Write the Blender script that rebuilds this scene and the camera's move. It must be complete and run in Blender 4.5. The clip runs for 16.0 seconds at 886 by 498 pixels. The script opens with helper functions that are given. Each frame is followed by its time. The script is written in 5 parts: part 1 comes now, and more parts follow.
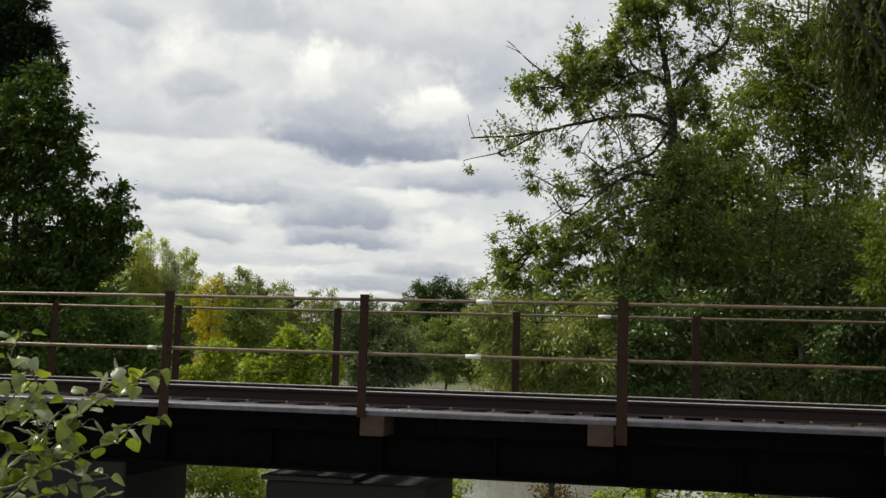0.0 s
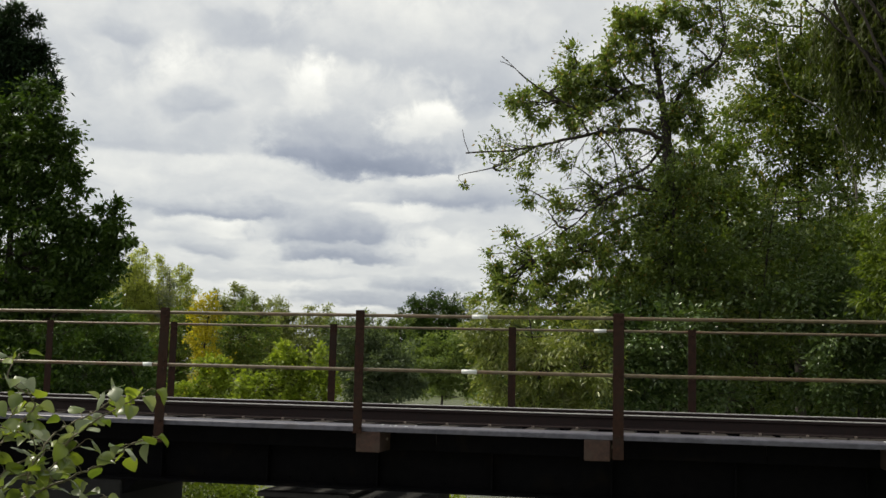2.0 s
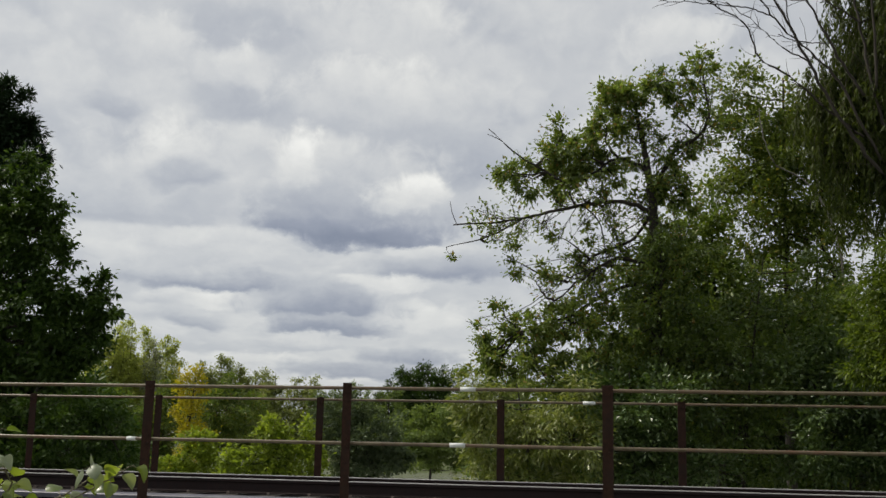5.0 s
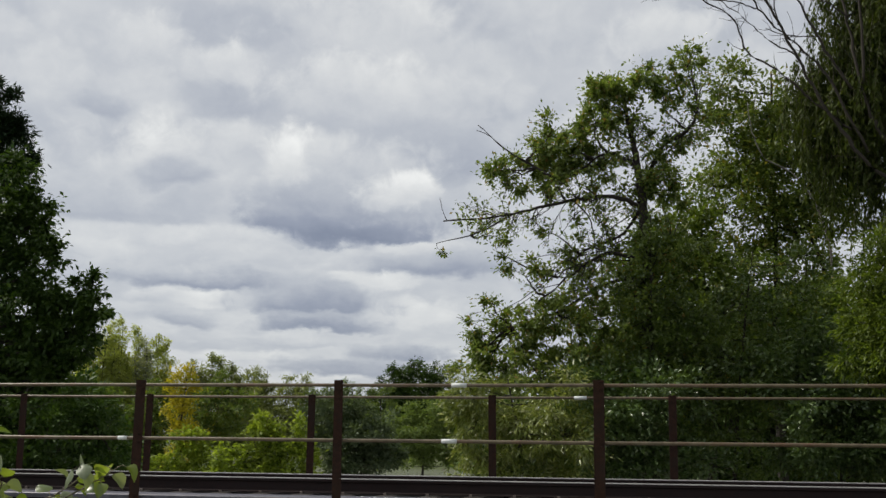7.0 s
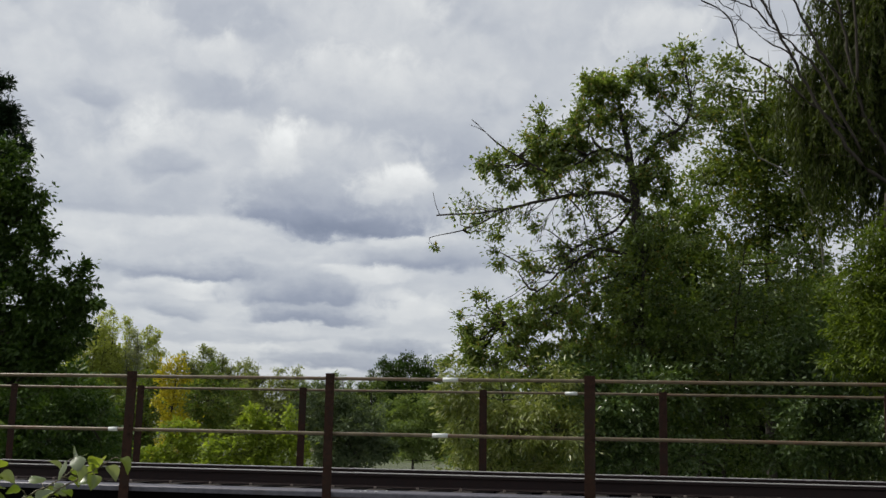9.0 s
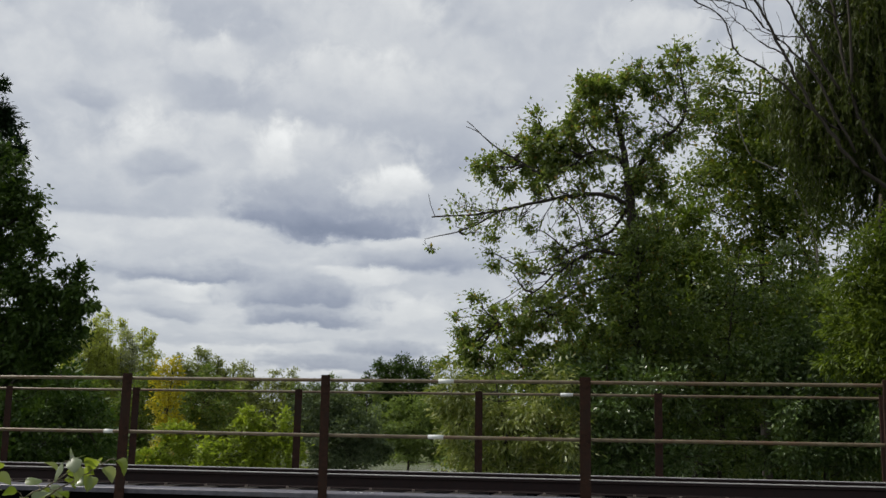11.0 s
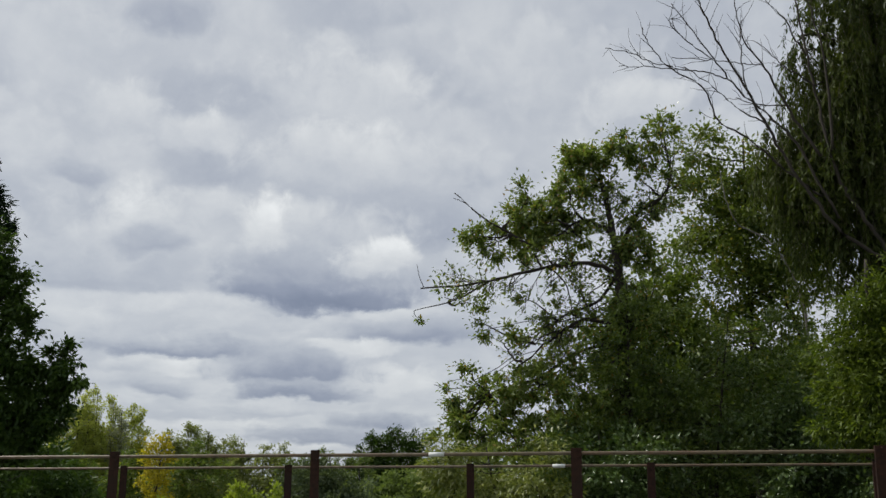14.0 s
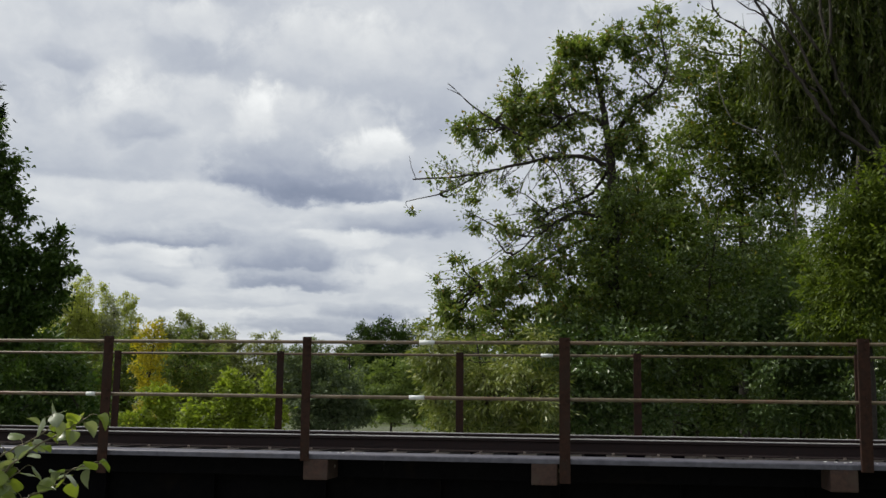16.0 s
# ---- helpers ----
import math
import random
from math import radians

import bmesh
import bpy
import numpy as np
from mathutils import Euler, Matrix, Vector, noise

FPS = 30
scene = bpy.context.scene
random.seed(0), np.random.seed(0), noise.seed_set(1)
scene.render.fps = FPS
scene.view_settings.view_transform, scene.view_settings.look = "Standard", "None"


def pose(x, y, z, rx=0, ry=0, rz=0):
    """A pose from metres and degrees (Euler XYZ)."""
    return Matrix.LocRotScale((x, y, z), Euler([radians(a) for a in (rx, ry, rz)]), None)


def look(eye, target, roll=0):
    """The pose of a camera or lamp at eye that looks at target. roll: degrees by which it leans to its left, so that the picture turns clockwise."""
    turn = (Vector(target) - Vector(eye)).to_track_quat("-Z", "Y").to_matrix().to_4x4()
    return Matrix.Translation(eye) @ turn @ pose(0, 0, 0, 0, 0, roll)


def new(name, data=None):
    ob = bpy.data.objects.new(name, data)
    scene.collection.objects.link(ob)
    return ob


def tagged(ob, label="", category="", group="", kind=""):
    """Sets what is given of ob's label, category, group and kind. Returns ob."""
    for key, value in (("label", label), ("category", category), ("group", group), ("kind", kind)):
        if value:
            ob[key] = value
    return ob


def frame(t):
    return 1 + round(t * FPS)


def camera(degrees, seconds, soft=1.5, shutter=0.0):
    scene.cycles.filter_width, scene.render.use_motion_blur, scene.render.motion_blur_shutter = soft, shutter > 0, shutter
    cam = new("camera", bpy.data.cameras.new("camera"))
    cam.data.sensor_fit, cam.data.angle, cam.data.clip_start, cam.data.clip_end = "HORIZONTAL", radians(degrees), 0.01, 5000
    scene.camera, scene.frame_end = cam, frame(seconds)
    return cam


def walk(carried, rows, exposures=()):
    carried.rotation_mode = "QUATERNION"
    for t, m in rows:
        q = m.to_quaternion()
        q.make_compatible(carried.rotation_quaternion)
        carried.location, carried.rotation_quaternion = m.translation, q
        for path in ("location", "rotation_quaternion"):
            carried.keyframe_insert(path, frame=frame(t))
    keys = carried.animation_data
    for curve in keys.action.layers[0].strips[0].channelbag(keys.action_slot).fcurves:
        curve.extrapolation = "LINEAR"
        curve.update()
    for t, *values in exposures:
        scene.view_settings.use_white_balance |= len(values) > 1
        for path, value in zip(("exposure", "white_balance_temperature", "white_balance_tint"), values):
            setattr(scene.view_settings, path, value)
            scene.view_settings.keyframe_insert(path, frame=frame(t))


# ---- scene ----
cam = camera(44.91, 16.0, soft=1.5)

# seconds, eye, then yaw, pitch and roll in degrees
PATH = [
    (0, (-0.011, -11.548, 1.587), 11.33, 5.75, 1.69),
    (0.5, (-0.016, -11.550, 1.587), 11.23, 5.83, 1.69),
    (1, (-0.021, -11.549, 1.590), 11.14, 6.11, 1.83),
    (1.5, (-0.017, -11.555, 1.592), 11.02, 6.23, 1.63),
    (2, (-0.010, -11.559, 1.594), 11.10, 6.53, 1.38),
    (2.5, (-0.012, -11.558, 1.597), 11.11, 6.66, 1.31),
    (3, (-0.015, -11.548, 1.604), 11.20, 6.75, 1.45),
    (3.5, (-0.012, -11.541, 1.605), 10.99, 6.93, 1.44),
    (4, (-0.008, -11.536, 1.610), 10.93, 8.99, 1.30),
    (4.5, (-0.005, -11.536, 1.605), 10.90, 10.34, 1.19),
    (5, (-0.009, -11.543, 1.600), 10.54, 10.36, 1.21),
    (7.5, (0.001, -11.551, 1.601), 9.91, 10.09, 0.48),
    (8, (0.003, -11.555, 1.603), 9.78, 10.04, 0.44),
    (8.5, (-0.004, -11.553, 1.600), 9.69, 10.04, 0.84),
    (9, (-0.008, -11.555, 1.603), 9.60, 9.86, 1.16),
    (11.5, (-0.006, -11.564, 1.600), 9.29, 10.02, 1.08),
    (12, (-0.000, -11.568, 1.597), 9.26, 10.22, 1.31),
    (12.5, (0.011, -11.576, 1.596), 9.09, 10.50, 0.93),
    (13, (0.021, -11.576, 1.602), 8.99, 10.55, 0.47),
    (13.5, (0.028, -11.584, 1.606), 8.91, 10.74, 0.20),
    (14, (0.029, -11.591, 1.611), 8.87, 13.71, 0.04),
    (14.5, (0.029, -11.595, 1.599), 8.44, 13.25, 0.72),
    (15, (0.020, -11.590, 1.601), 8.42, 10.77, 0.57),
    (15.5, (0.018, -11.593, 1.593), 8.45, 9.44, 0.70),
    (16, (0.017, -11.602, 1.583), 8.35, 7.99, 0.71),
]


def aim(eye, yaw, pitch, roll):
    y, p = radians(yaw), radians(pitch)
    way = Vector((-math.sin(y) * math.cos(p), math.cos(y) * math.cos(p), math.sin(p)))
    return look(eye, Vector(eye) + way, roll)


walk(cam, [(t, aim(e, y, p, r)) for t, e, y, p, r in PATH],
     [(0, 0.30, 7000, 6), (1.5, 0.26, 6950, 6), (3.5, 0.2, 6900, 6), (4.5, 0.02, 6800, 7), (7.5, 0.0, 6550, 8), (13.5, -0.02, 6450, 8), (14.2, -0.08, 6400, 8), (15.2, -0.03, 6450, 8), (16, 0.08, 6500, 8)])

# ---------------------------------------------------------------- sky and sun
SUN_EL, SUN_AZ = 52.0, -80.0     # azimuth clockwise from +y

world = bpy.data.worlds.new("overcast_sky")
scene.world = world
world.use_nodes = True


class Nodes:
    """Short hand for node trees."""

    def __init__(self, tree):
        self.t = tree
        tree.nodes.clear()

    def n(self, kind, links=None, **props):
        node = self.t.nodes.new(kind)
        for key, value in props.items():
            setattr(node, key, value)
        for key, value in (links or {}).items():
            sock = node.inputs[key]
            if isinstance(value, bpy.types.NodeSocket):
                self.t.links.new(value, sock)
            else:
                sock.default_value = value
        return node

    def math(self, op, a, b=0.0, c=0.0, clamp=False):
        return self.n("ShaderNodeMath", {0: a, 1: b, 2: c}, operation=op, use_clamp=clamp).outputs[0]

    def ramp(self, fac, stops, mode="LINEAR"):
        node = self.n("ShaderNodeValToRGB", {0: fac})
        node.color_ramp.interpolation = mode
        el = node.color_ramp.elements
        while len(el) < len(stops):
            el.new(0.5)
        for e, (p, c) in zip(el, stops):
            e.position = p
            e.color = (*c, 1) if len(c) == 3 else c
        return node.outputs[0]

    def noise(self, vec, scale, detail=4.0, rough=0.55, dist=0.0):
        return self.n("ShaderNodeTexNoise", {"Vector": vec, "Scale": scale, "Detail": detail, "Roughness": rough, "Distortion": dist})

    def mix(self, fac, a, b, mode="MIX"):
        node = self.n("ShaderNodeMix", data_type="RGBA", blend_type=mode)
        for i, v in ((0, fac), (6, a), (7, b)):
            if isinstance(v, bpy.types.NodeSocket):
                self.t.links.new(v, node.inputs[i])
            else:
                node.inputs[i].default_value = v if i == 0 else (*v, 1)
        return node.outputs[2]


w = Nodes(world.node_tree)
co = w.n("ShaderNodeTexCoord").outputs["Generated"]
sep = w.n("ShaderNodeSeparateXYZ", {0: co})
az = w.math("ARCTAN2", sep.outputs[0], sep.outputs[1])
el = w.math("ARCSINE", sep.outputs[2])
low = w.math("MAXIMUM", el, -0.12)
# the cloud deck as a sheet that flattens towards the horizon
sheet = w.n("ShaderNodeCombineXYZ", {0: az, 1: w.math("DIVIDE", -0.72, w.math("ADD", low, 0.42)), 2: 0.0}).outputs[0]
curl = w.noise(sheet, 13.0, 5.0, 0.6)
curl_v = w.n("ShaderNodeVectorMath", {0: curl.outputs["Color"], 1: (0.5, 0.5, 0.5)}, operation="SUBTRACT").outputs[0]
bent = w.n("ShaderNodeVectorMath", {0: sheet, 1: w.n("ShaderNodeVectorMath", {0: curl_v, "Scale": 0.032}, operation="SCALE").outputs[0]}, operation="ADD").outputs[0]
angles = w.n("ShaderNodeCombineXYZ", {0: az, 1: el, 2: 0.0}).outputs[0]
bsep = w.n("ShaderNodeSeparateXYZ", {0: w.n("ShaderNodeVectorMath", {0: angles, 1: w.n("ShaderNodeVectorMath", {0: curl_v, "Scale": 0.034}, operation="SCALE").outputs[0]}, operation="ADD").outputs[0]})
# cloud heaps: azimuth, elevation, half width, half height in degrees, tone at the base and at the crown
HIGH_HEAPS = [
    (-24.3, 25.2, 2.6, 1.4, 0.36, 0.46),
    (-28.7, 24.0, 2.7, 1.4, 0.60, 0.68),
    (-12.8, 26.1, 3.3, 1.2, 0.46, 0.54),
    (-18.5, 23.2, 3.6, 1.5, 0.58, 0.64),
    (-2.4, 21.8, 5.1, 2.7, 0.58, 0.63),
    (1.9, 21.1, 3.0, 1.4, 0.64, 0.76),
    (-7.8, 19.2, 1.8, 1.8, 0.60, 0.66),
    (-21.7, 21.3, 4.5, 1.5, 0.45, 0.50),
    (-26.8, 20.1, 3.0, 1.8, 0.58, 0.76),
    (-29.6, 17.8, 4.5, 1.4, 0.60, 0.68),
    (-28.5, 16.8, 1.6, 0.8, 0.36, 0.48),
    (-21.3, 17.5, 2.9, 1.6, 0.43, 0.48),
    (-22.3, 19.2, 2.6, 1.2, 0.58, 0.74),
    (-14.2, 20.8, 5.4, 2.9, 0.56, 0.74),
    (-13.4, 17.8, 5.7, 2.4, 0.46, 0.76),
    (-15.7, 19.0, 2.7, 1.4, 0.60, 0.78),
    (-26.3, 13.0, 5.4, 2.9, 0.36, 0.80),
    (-24.4, 13.6, 2.3, 0.9, 0.34, 0.54),
    (-29.1, 11.7, 2.4, 1.1, 0.40, 0.54),
    (-21.4, 15.3, 2.1, 1.4, 0.60, 0.76),
    (-9.8, 15.0, 3.0, 1.5, 0.34, 0.48),
    (-15.3, 12.9, 5.4, 2.9, 0.12, 0.72),
    (-18.8, 14.4, 1.5, 1.8, 0.60, 0.96),
    (-15.3, 13.2, 2.0, 1.1, 0.38, 0.56),
    (-12.4, 13.1, 2.3, 1.0, 0.60, 0.88),
    (-11.3, 13.6, 1.2, 0.8, 0.66, 0.92),
    (-13.6, 12.5, 1.4, 0.7, 0.50, 0.78),
    (-15.7, 11.0, 5.0, 1.0, -0.08, 0.30),
    (-18.4, 11.2, 1.8, 0.9, 0.02, 0.36),
    (-24.2, 10.3, 5.7, 0.6, 0.64, 0.72),
    (-11.7, 10.3, 2.7, 0.4, 0.66, 0.74),
]
LOW_HEAPS = [
    (-22.4, 8.3, 5.3, 0.6, 0.12, 0.58),
    (-26.3, 9.0, 1.8, 0.8, 0.42, 0.70),
    (-10.3, 9.3, 4.2, 1.0, 0.12, 0.56),
    (-13.4, 8.4, 2.7, 0.5, 0.70, 0.80),
    (-22.6, 7.2, 3.6, 0.5, 0.70, 0.80),
    (-11.9, 6.7, 3.6, 1.0, 0.64, 0.82),
    (-16.7, 7.2, 4.1, 1.1, 0.06, 0.48),
    (-16.8, 6.1, 3.5, 0.5, 0.06, 0.44),
    (-23.7, 6.0, 2.0, 0.6, 0.24, 0.58),
    (-20.4, 4.2, 3.6, 0.4, 0.64, 0.74),
    (-18.6, 5.1, 3.3, 0.5, 0.42, 0.68),
    (-12.1, 4.6, 3.0, 0.7, 0.14, 0.52),
    (-14.5, 3.9, 4.5, 0.5, 0.20, 0.50),
    (-25.4, 7.2, 1.8, 0.5, 0.50, 0.68),
]


def heaps(scale, shift, cover_from, cover_to, lift, gain):
    """One layer of heaped clouds: how far it covers, and its shading (tops catch the light, bases lie in shade)."""
    def thick(up):
        v = w.n("ShaderNodeVectorMath", {0: bent, 1: (shift, shift * 0.7 + up, shift)}, operation="ADD").outputs[0]
        return w.noise(v, scale, 6.0, 0.46, 0.0).outputs[0]
    here, above = thick(0.0), thick(lift)
    cover = w.n("ShaderNodeMapRange", {0: here, 1: cover_from, 2: cover_to, 3: 0.0, 4: 1.0}, interpolation_type="SMOOTHSTEP").outputs[0]
    shade = w.math("ADD", w.math("MULTIPLY", w.math("SUBTRACT", here, above), gain), 0.62)
    return cover, shade


veil = w.noise(bent, 3.0, 5.0, 0.5).outputs[0]
tone = w.math("ADD", w.math("MULTIPLY", w.math("SUBTRACT", veil, 0.5), 0.5), 0.55)
for scale, shift, c0, c1, lift, gain, amount in ((4.2, 3.7, 0.46, 0.56, 0.060, 2.4, 0.40), (8.5, 11.3, 0.48, 0.56, 0.030, 2.1, 0.35), (15.0, 23.9, 0.50, 0.58, 0.016, 1.6, 0.20)):
    cover, shade = heaps(scale, shift, c0, c1, lift, gain)
    cover = w.math("MULTIPLY", cover, amount)
    tone = w.math("ADD", w.math("MULTIPLY", tone, w.math("SUBTRACT", 1.0, cover)), w.math("MULTIPLY", shade, cover))
# rounded billows on the heaps, in two sizes
puff = w.noise(angles, 17.0, 5.0, 0.52, 0.3).outputs[0]
billow = w.math("MULTIPLY", w.math("SUBTRACT", puff, 0.5), 2.0)
fray = w.math("SUBTRACT", w.noise(angles, 46.0, 4.0, 0.6, 0.6).outputs[0], 0.5)
ruffle = w.math("ADD", w.math("MULTIPLY", billow, 0.70), w.math("MULTIPLY", fray, 0.85))
curdle = w.math("SUBTRACT", w.noise(bent, 30.0, 4.0, 0.55).outputs[0], 0.5)
for a, e, wa, we, base, crown in HIGH_HEAPS + LOW_HEAPS:
    da = w.math("DIVIDE", w.math("SUBTRACT", bsep.outputs[0], radians(a)), radians(wa))
    de = w.math("DIVIDE", w.math("SUBTRACT", bsep.outputs[1], radians(e)), radians(we))
    # bases are flatter than crowns
    de2 = w.math("MULTIPLY", de, w.math("ADD", w.math("MULTIPLY", w.math("LESS_THAN", de, 0.0), 0.3), 1.0))
    d = w.math("SQRT", w.math("ADD", w.math("MULTIPLY", da, da), w.math("MULTIPLY", de2, de2)))
    d = w.math("ADD", d, ruffle)
    cover = w.n("ShaderNodeMapRange", {0: d, 1: 1.32, 2: 0.50, 3: 0.0, 4: 0.95}, interpolation_type="SMOOTHSTEP").outputs[0]
    shade = w.math("ADD", w.math("MULTIPLY", de, (crown - base) * 0.62), (crown + base) * 0.5)
    shade = w.math("SUBTRACT", shade, w.math("MULTIPLY", ruffle, 0.16))
    tone = w.math("ADD", w.math("MULTIPLY", tone, w.math("SUBTRACT", 1.0, cover)), w.math("MULTIPLY", shade, cover))
tone = w.math("ADD", tone, w.math("MULTIPLY", curdle, 0.16))
tone = w.math("MINIMUM", w.math("MAXIMUM", tone, 0.0), 1.0)
cloud = w.ramp(tone, [(0.0, (0.215, 0.245, 0.335)), (0.25, (0.315, 0.345, 0.435)), (0.5, (0.50, 0.525, 0.585)), (0.75, (0.715, 0.725, 0.745)), (1.0, (0.97, 0.97, 0.965))])
# cover brighter towards the sun; added dimming of unseen sky keeps near faces dark
sun_dir = (math.sin(radians(SUN_AZ)) * math.cos(radians(SUN_EL)), math.cos(radians(SUN_AZ)) * math.cos(radians(SUN_EL)), math.sin(radians(SUN_EL)))
facing = w.n("ShaderNodeVectorMath", {0: co, 1: sun_dir}, operation="DOT_PRODUCT").outputs["Value"]
thin = w.n("ShaderNodeMapRange", {0: facing, 1: -0.5, 2: 0.22, 3: 0.2, 4: 1.0}, interpolation_type="SMOOTHSTEP").outputs[0]
cloud = w.mix(1.0, cloud, w.n("ShaderNodeCombineColor", {0: thin, 1: thin, 2: thin}).outputs[0], "MULTIPLY")
sky = w.n("ShaderNodeTexSky", sky_type="NISHITA", sun_disc=False, sun_elevation=radians(SUN_EL), sun_rotation=radians(SUN_AZ))
clear = w.n("ShaderNodeBackground", {0: sky.outputs[0], 1: 0.10})
over = w.n("ShaderNodeBackground", {0: cloud, 1: 1.0})
mixed = w.n("ShaderNodeMixShader", {0: 0.93, 1: clear.outputs[0], 2: over.outputs[0]})
w.n("ShaderNodeOutputWorld", {0: mixed.outputs[0]})

sun = new("sun", bpy.data.lights.new("sun", "SUN"))
sun.data.energy, sun.data.angle, sun.data.color = 3.2, radians(8), (1.0, 0.95, 0.86)
sa, se = radians(SUN_AZ), radians(SUN_EL)
sun.matrix_world = look((math.sin(sa) * math.cos(se) * 60, math.cos(sa) * math.cos(se) * 60, math.sin(se) * 60), (0, 0, 0))


# ---------------------------------------------------------------- materials
def material(name):
    m = bpy.data.materials.new(name)
    m.use_nodes = True
    return m, Nodes(m.node_tree)


def surface(name, dark, light, scale, rough=0.7, metal=0.0, bump=0.3, stain=None, stain_scale=1.5, stain_at=0.55, spec=0.5):
    """A weathered solid: two-tone grain, larger stains, fine relief."""
    m, s = material(name)
    co = s.n("ShaderNodeTexCoord").outputs["Object"]
    rnd = s.n("ShaderNodeObjectInfo").outputs["Random"]
    off = s.n("ShaderNodeVectorMath", {0: co, 1: s.n("ShaderNodeCombineXYZ", {0: s.math("MULTIPLY", rnd, 37.0)}).outputs[0]}, operation="ADD").outputs[0]
    grain = s.noise(off, scale, 6.0, 0.65).outputs[0]
    col = s.ramp(grain, [(0.3, dark), (0.72, light)])
    if stain:
        st = s.ramp(s.noise(off, stain_scale, 5.0, 0.6, 0.4).outputs[0], [(stain_at - 0.07, (0, 0, 0)), (stain_at + 0.1, (1, 1, 1))])
        col = s.mix(st, col, stain)
    b = s.n("ShaderNodeBump", {"Strength": bump, "Distance": 0.004, "Height": grain})
    rr = s.math("ADD", s.math("MULTIPLY", grain, 0.3), rough - 0.15)
    p = s.n("ShaderNodeBsdfPrincipled", {"Base Color": col, "Roughness": rr, "Metallic": metal, "Normal": b.outputs[0], "Specular IOR Level": spec})
    s.n("ShaderNodeOutputMaterial", {0: p.outputs[0]})
    return m


def leaf_material(name, dark, light, rough=0.45, through_light=0.35, spot=None, spec=0.5, by_object=False):
    """Leaves: colour by leaf and by bough, light passing through the blade."""
    m, s = material(name)
    rnd = s.n("ShaderNodeObjectInfo").outputs["Random"] if by_object else s.n("ShaderNodeNewGeometry").outputs["Random Per Island"]
    co = s.n("ShaderNodeTexCoord").outputs["Object"]
    bough = s.noise(co, 0.9, 2.0).outputs[0]
    k = s.math("ADD", s.math("MULTIPLY", rnd, 0.6), s.math("MULTIPLY", s.math("SUBTRACT", bough, 0.3), 1.0), clamp=True)
    col = s.ramp(k, [(0.1, dark), (0.85, light)])
    if spot:
        few = s.ramp(s.math("FRACT", s.math("MULTIPLY", rnd, 17.3)), [(0.94, (0, 0, 0)), (0.96, (1, 1, 1))])
        col = s.mix(few, col, spot)
    p = s.n("ShaderNodeBsdfPrincipled", {"Base Color": col, "Roughness": rough, "Specular IOR Level": spec})
    glow = s.mix(1.0, col, (1.25, 1.3, 0.55), "MULTIPLY")
    tr = s.n("ShaderNodeBsdfTranslucent", {"Color": glow})
    mx = s.n("ShaderNodeMixShader", {0: through_light, 1: p.outputs[0], 2: tr.outputs[0]})
    s.n("ShaderNodeOutputMaterial", {0: mx.outputs[0]})
    return m


RUST = surface("rusted_pipe", (0.078, 0.055, 0.030), (0.185, 0.145, 0.090), 9, 0.42, 0.1, 0.04, (0.13, 0.070, 0.04), 2.2, 0.58)
POST = surface("rusted_post", (0.015, 0.0075, 0.005), (0.056, 0.025, 0.016), 18, 0.8, 0.0, 0.4, (0.03, 0.018, 0.013), 3, spec=0.2)
GIRDER = surface("black_painted_steel", (0.0035, 0.0035, 0.0045), (0.008, 0.0075, 0.0085), 9, 0.85, 0.0, 0.2, (0.013, 0.010, 0.008), 1.6, 0.66, spec=0.05)
PLATE = surface("walkway_steel", (0.060, 0.058, 0.075), (0.135, 0.130, 0.160), 12, 0.45, 0.2, 0.2, (0.09, 0.08, 0.085), 1.4, 0.62)
RAILSTEEL = surface("rail_web_rust", (0.012, 0.006, 0.006), (0.030, 0.015, 0.013), 20, 0.8, 0.2, 0.3)
RAILHEAD = surface("worn_rail_head", (0.36, 0.34, 0.33), (0.55, 0.53, 0.51), 30, 0.5, 0.2, 0.1)
SPIKE = surface("rail_clip_steel", (0.16, 0.12, 0.10), (0.34, 0.29, 0.25), 40, 0.5, 0.5, 0.2)
TIE = surface("creosoted_timber", (0.012, 0.009, 0.007), (0.032, 0.023, 0.018), 14, 0.9, 0.0, 0.6)
BLOCK = surface("brown_timber_end", (0.032, 0.016, 0.012), (0.082, 0.044, 0.032), 16, 0.85, 0.0, 0.6, (0.06, 0.04, 0.03), 4)
TAPE = surface("white_reflective_tape", (0.62, 0.63, 0.62), (0.8, 0.8, 0.79), 30, 0.5, 0.0, 0.1)
# shade under the bridge is put into these near-black concretes, besides random stains
CONCRETE = surface("shaded_stained_concrete", (0.008, 0.008, 0.009), (0.022, 0.021, 0.020), 6, 0.9, 0.0, 0.5, (0.016, 0.015, 0.014), 1.0, 0.5)
CAPSTONE = surface("shaded_pier_cap_concrete", (0.018, 0.017, 0.016), (0.045, 0.043, 0.041), 8, 0.9, 0.0, 0.5, (0.03, 0.028, 0.026), 2.0)
BARK = surface("dark_bark", (0.018, 0.014, 0.011), (0.06, 0.048, 0.038), 30, 0.9, 0.0, 1.0)
PALEBARK = surface("pale_dead_bark", (0.10, 0.09, 0.075), (0.22, 0.20, 0.17), 25, 0.85, 0.0, 0.6)
STEM = surface("young_green_stem", (0.10, 0.085, 0.05), (0.19, 0.16, 0.09), 60, 0.6, 0.0, 0.2)
SOIL = surface("weedy_ground", (0.035, 0.05, 0.015), (0.09, 0.11, 0.035), 2.5, 0.95, 0.0, 0.8, (0.10, 0.08, 0.055), 0.35, 0.6)

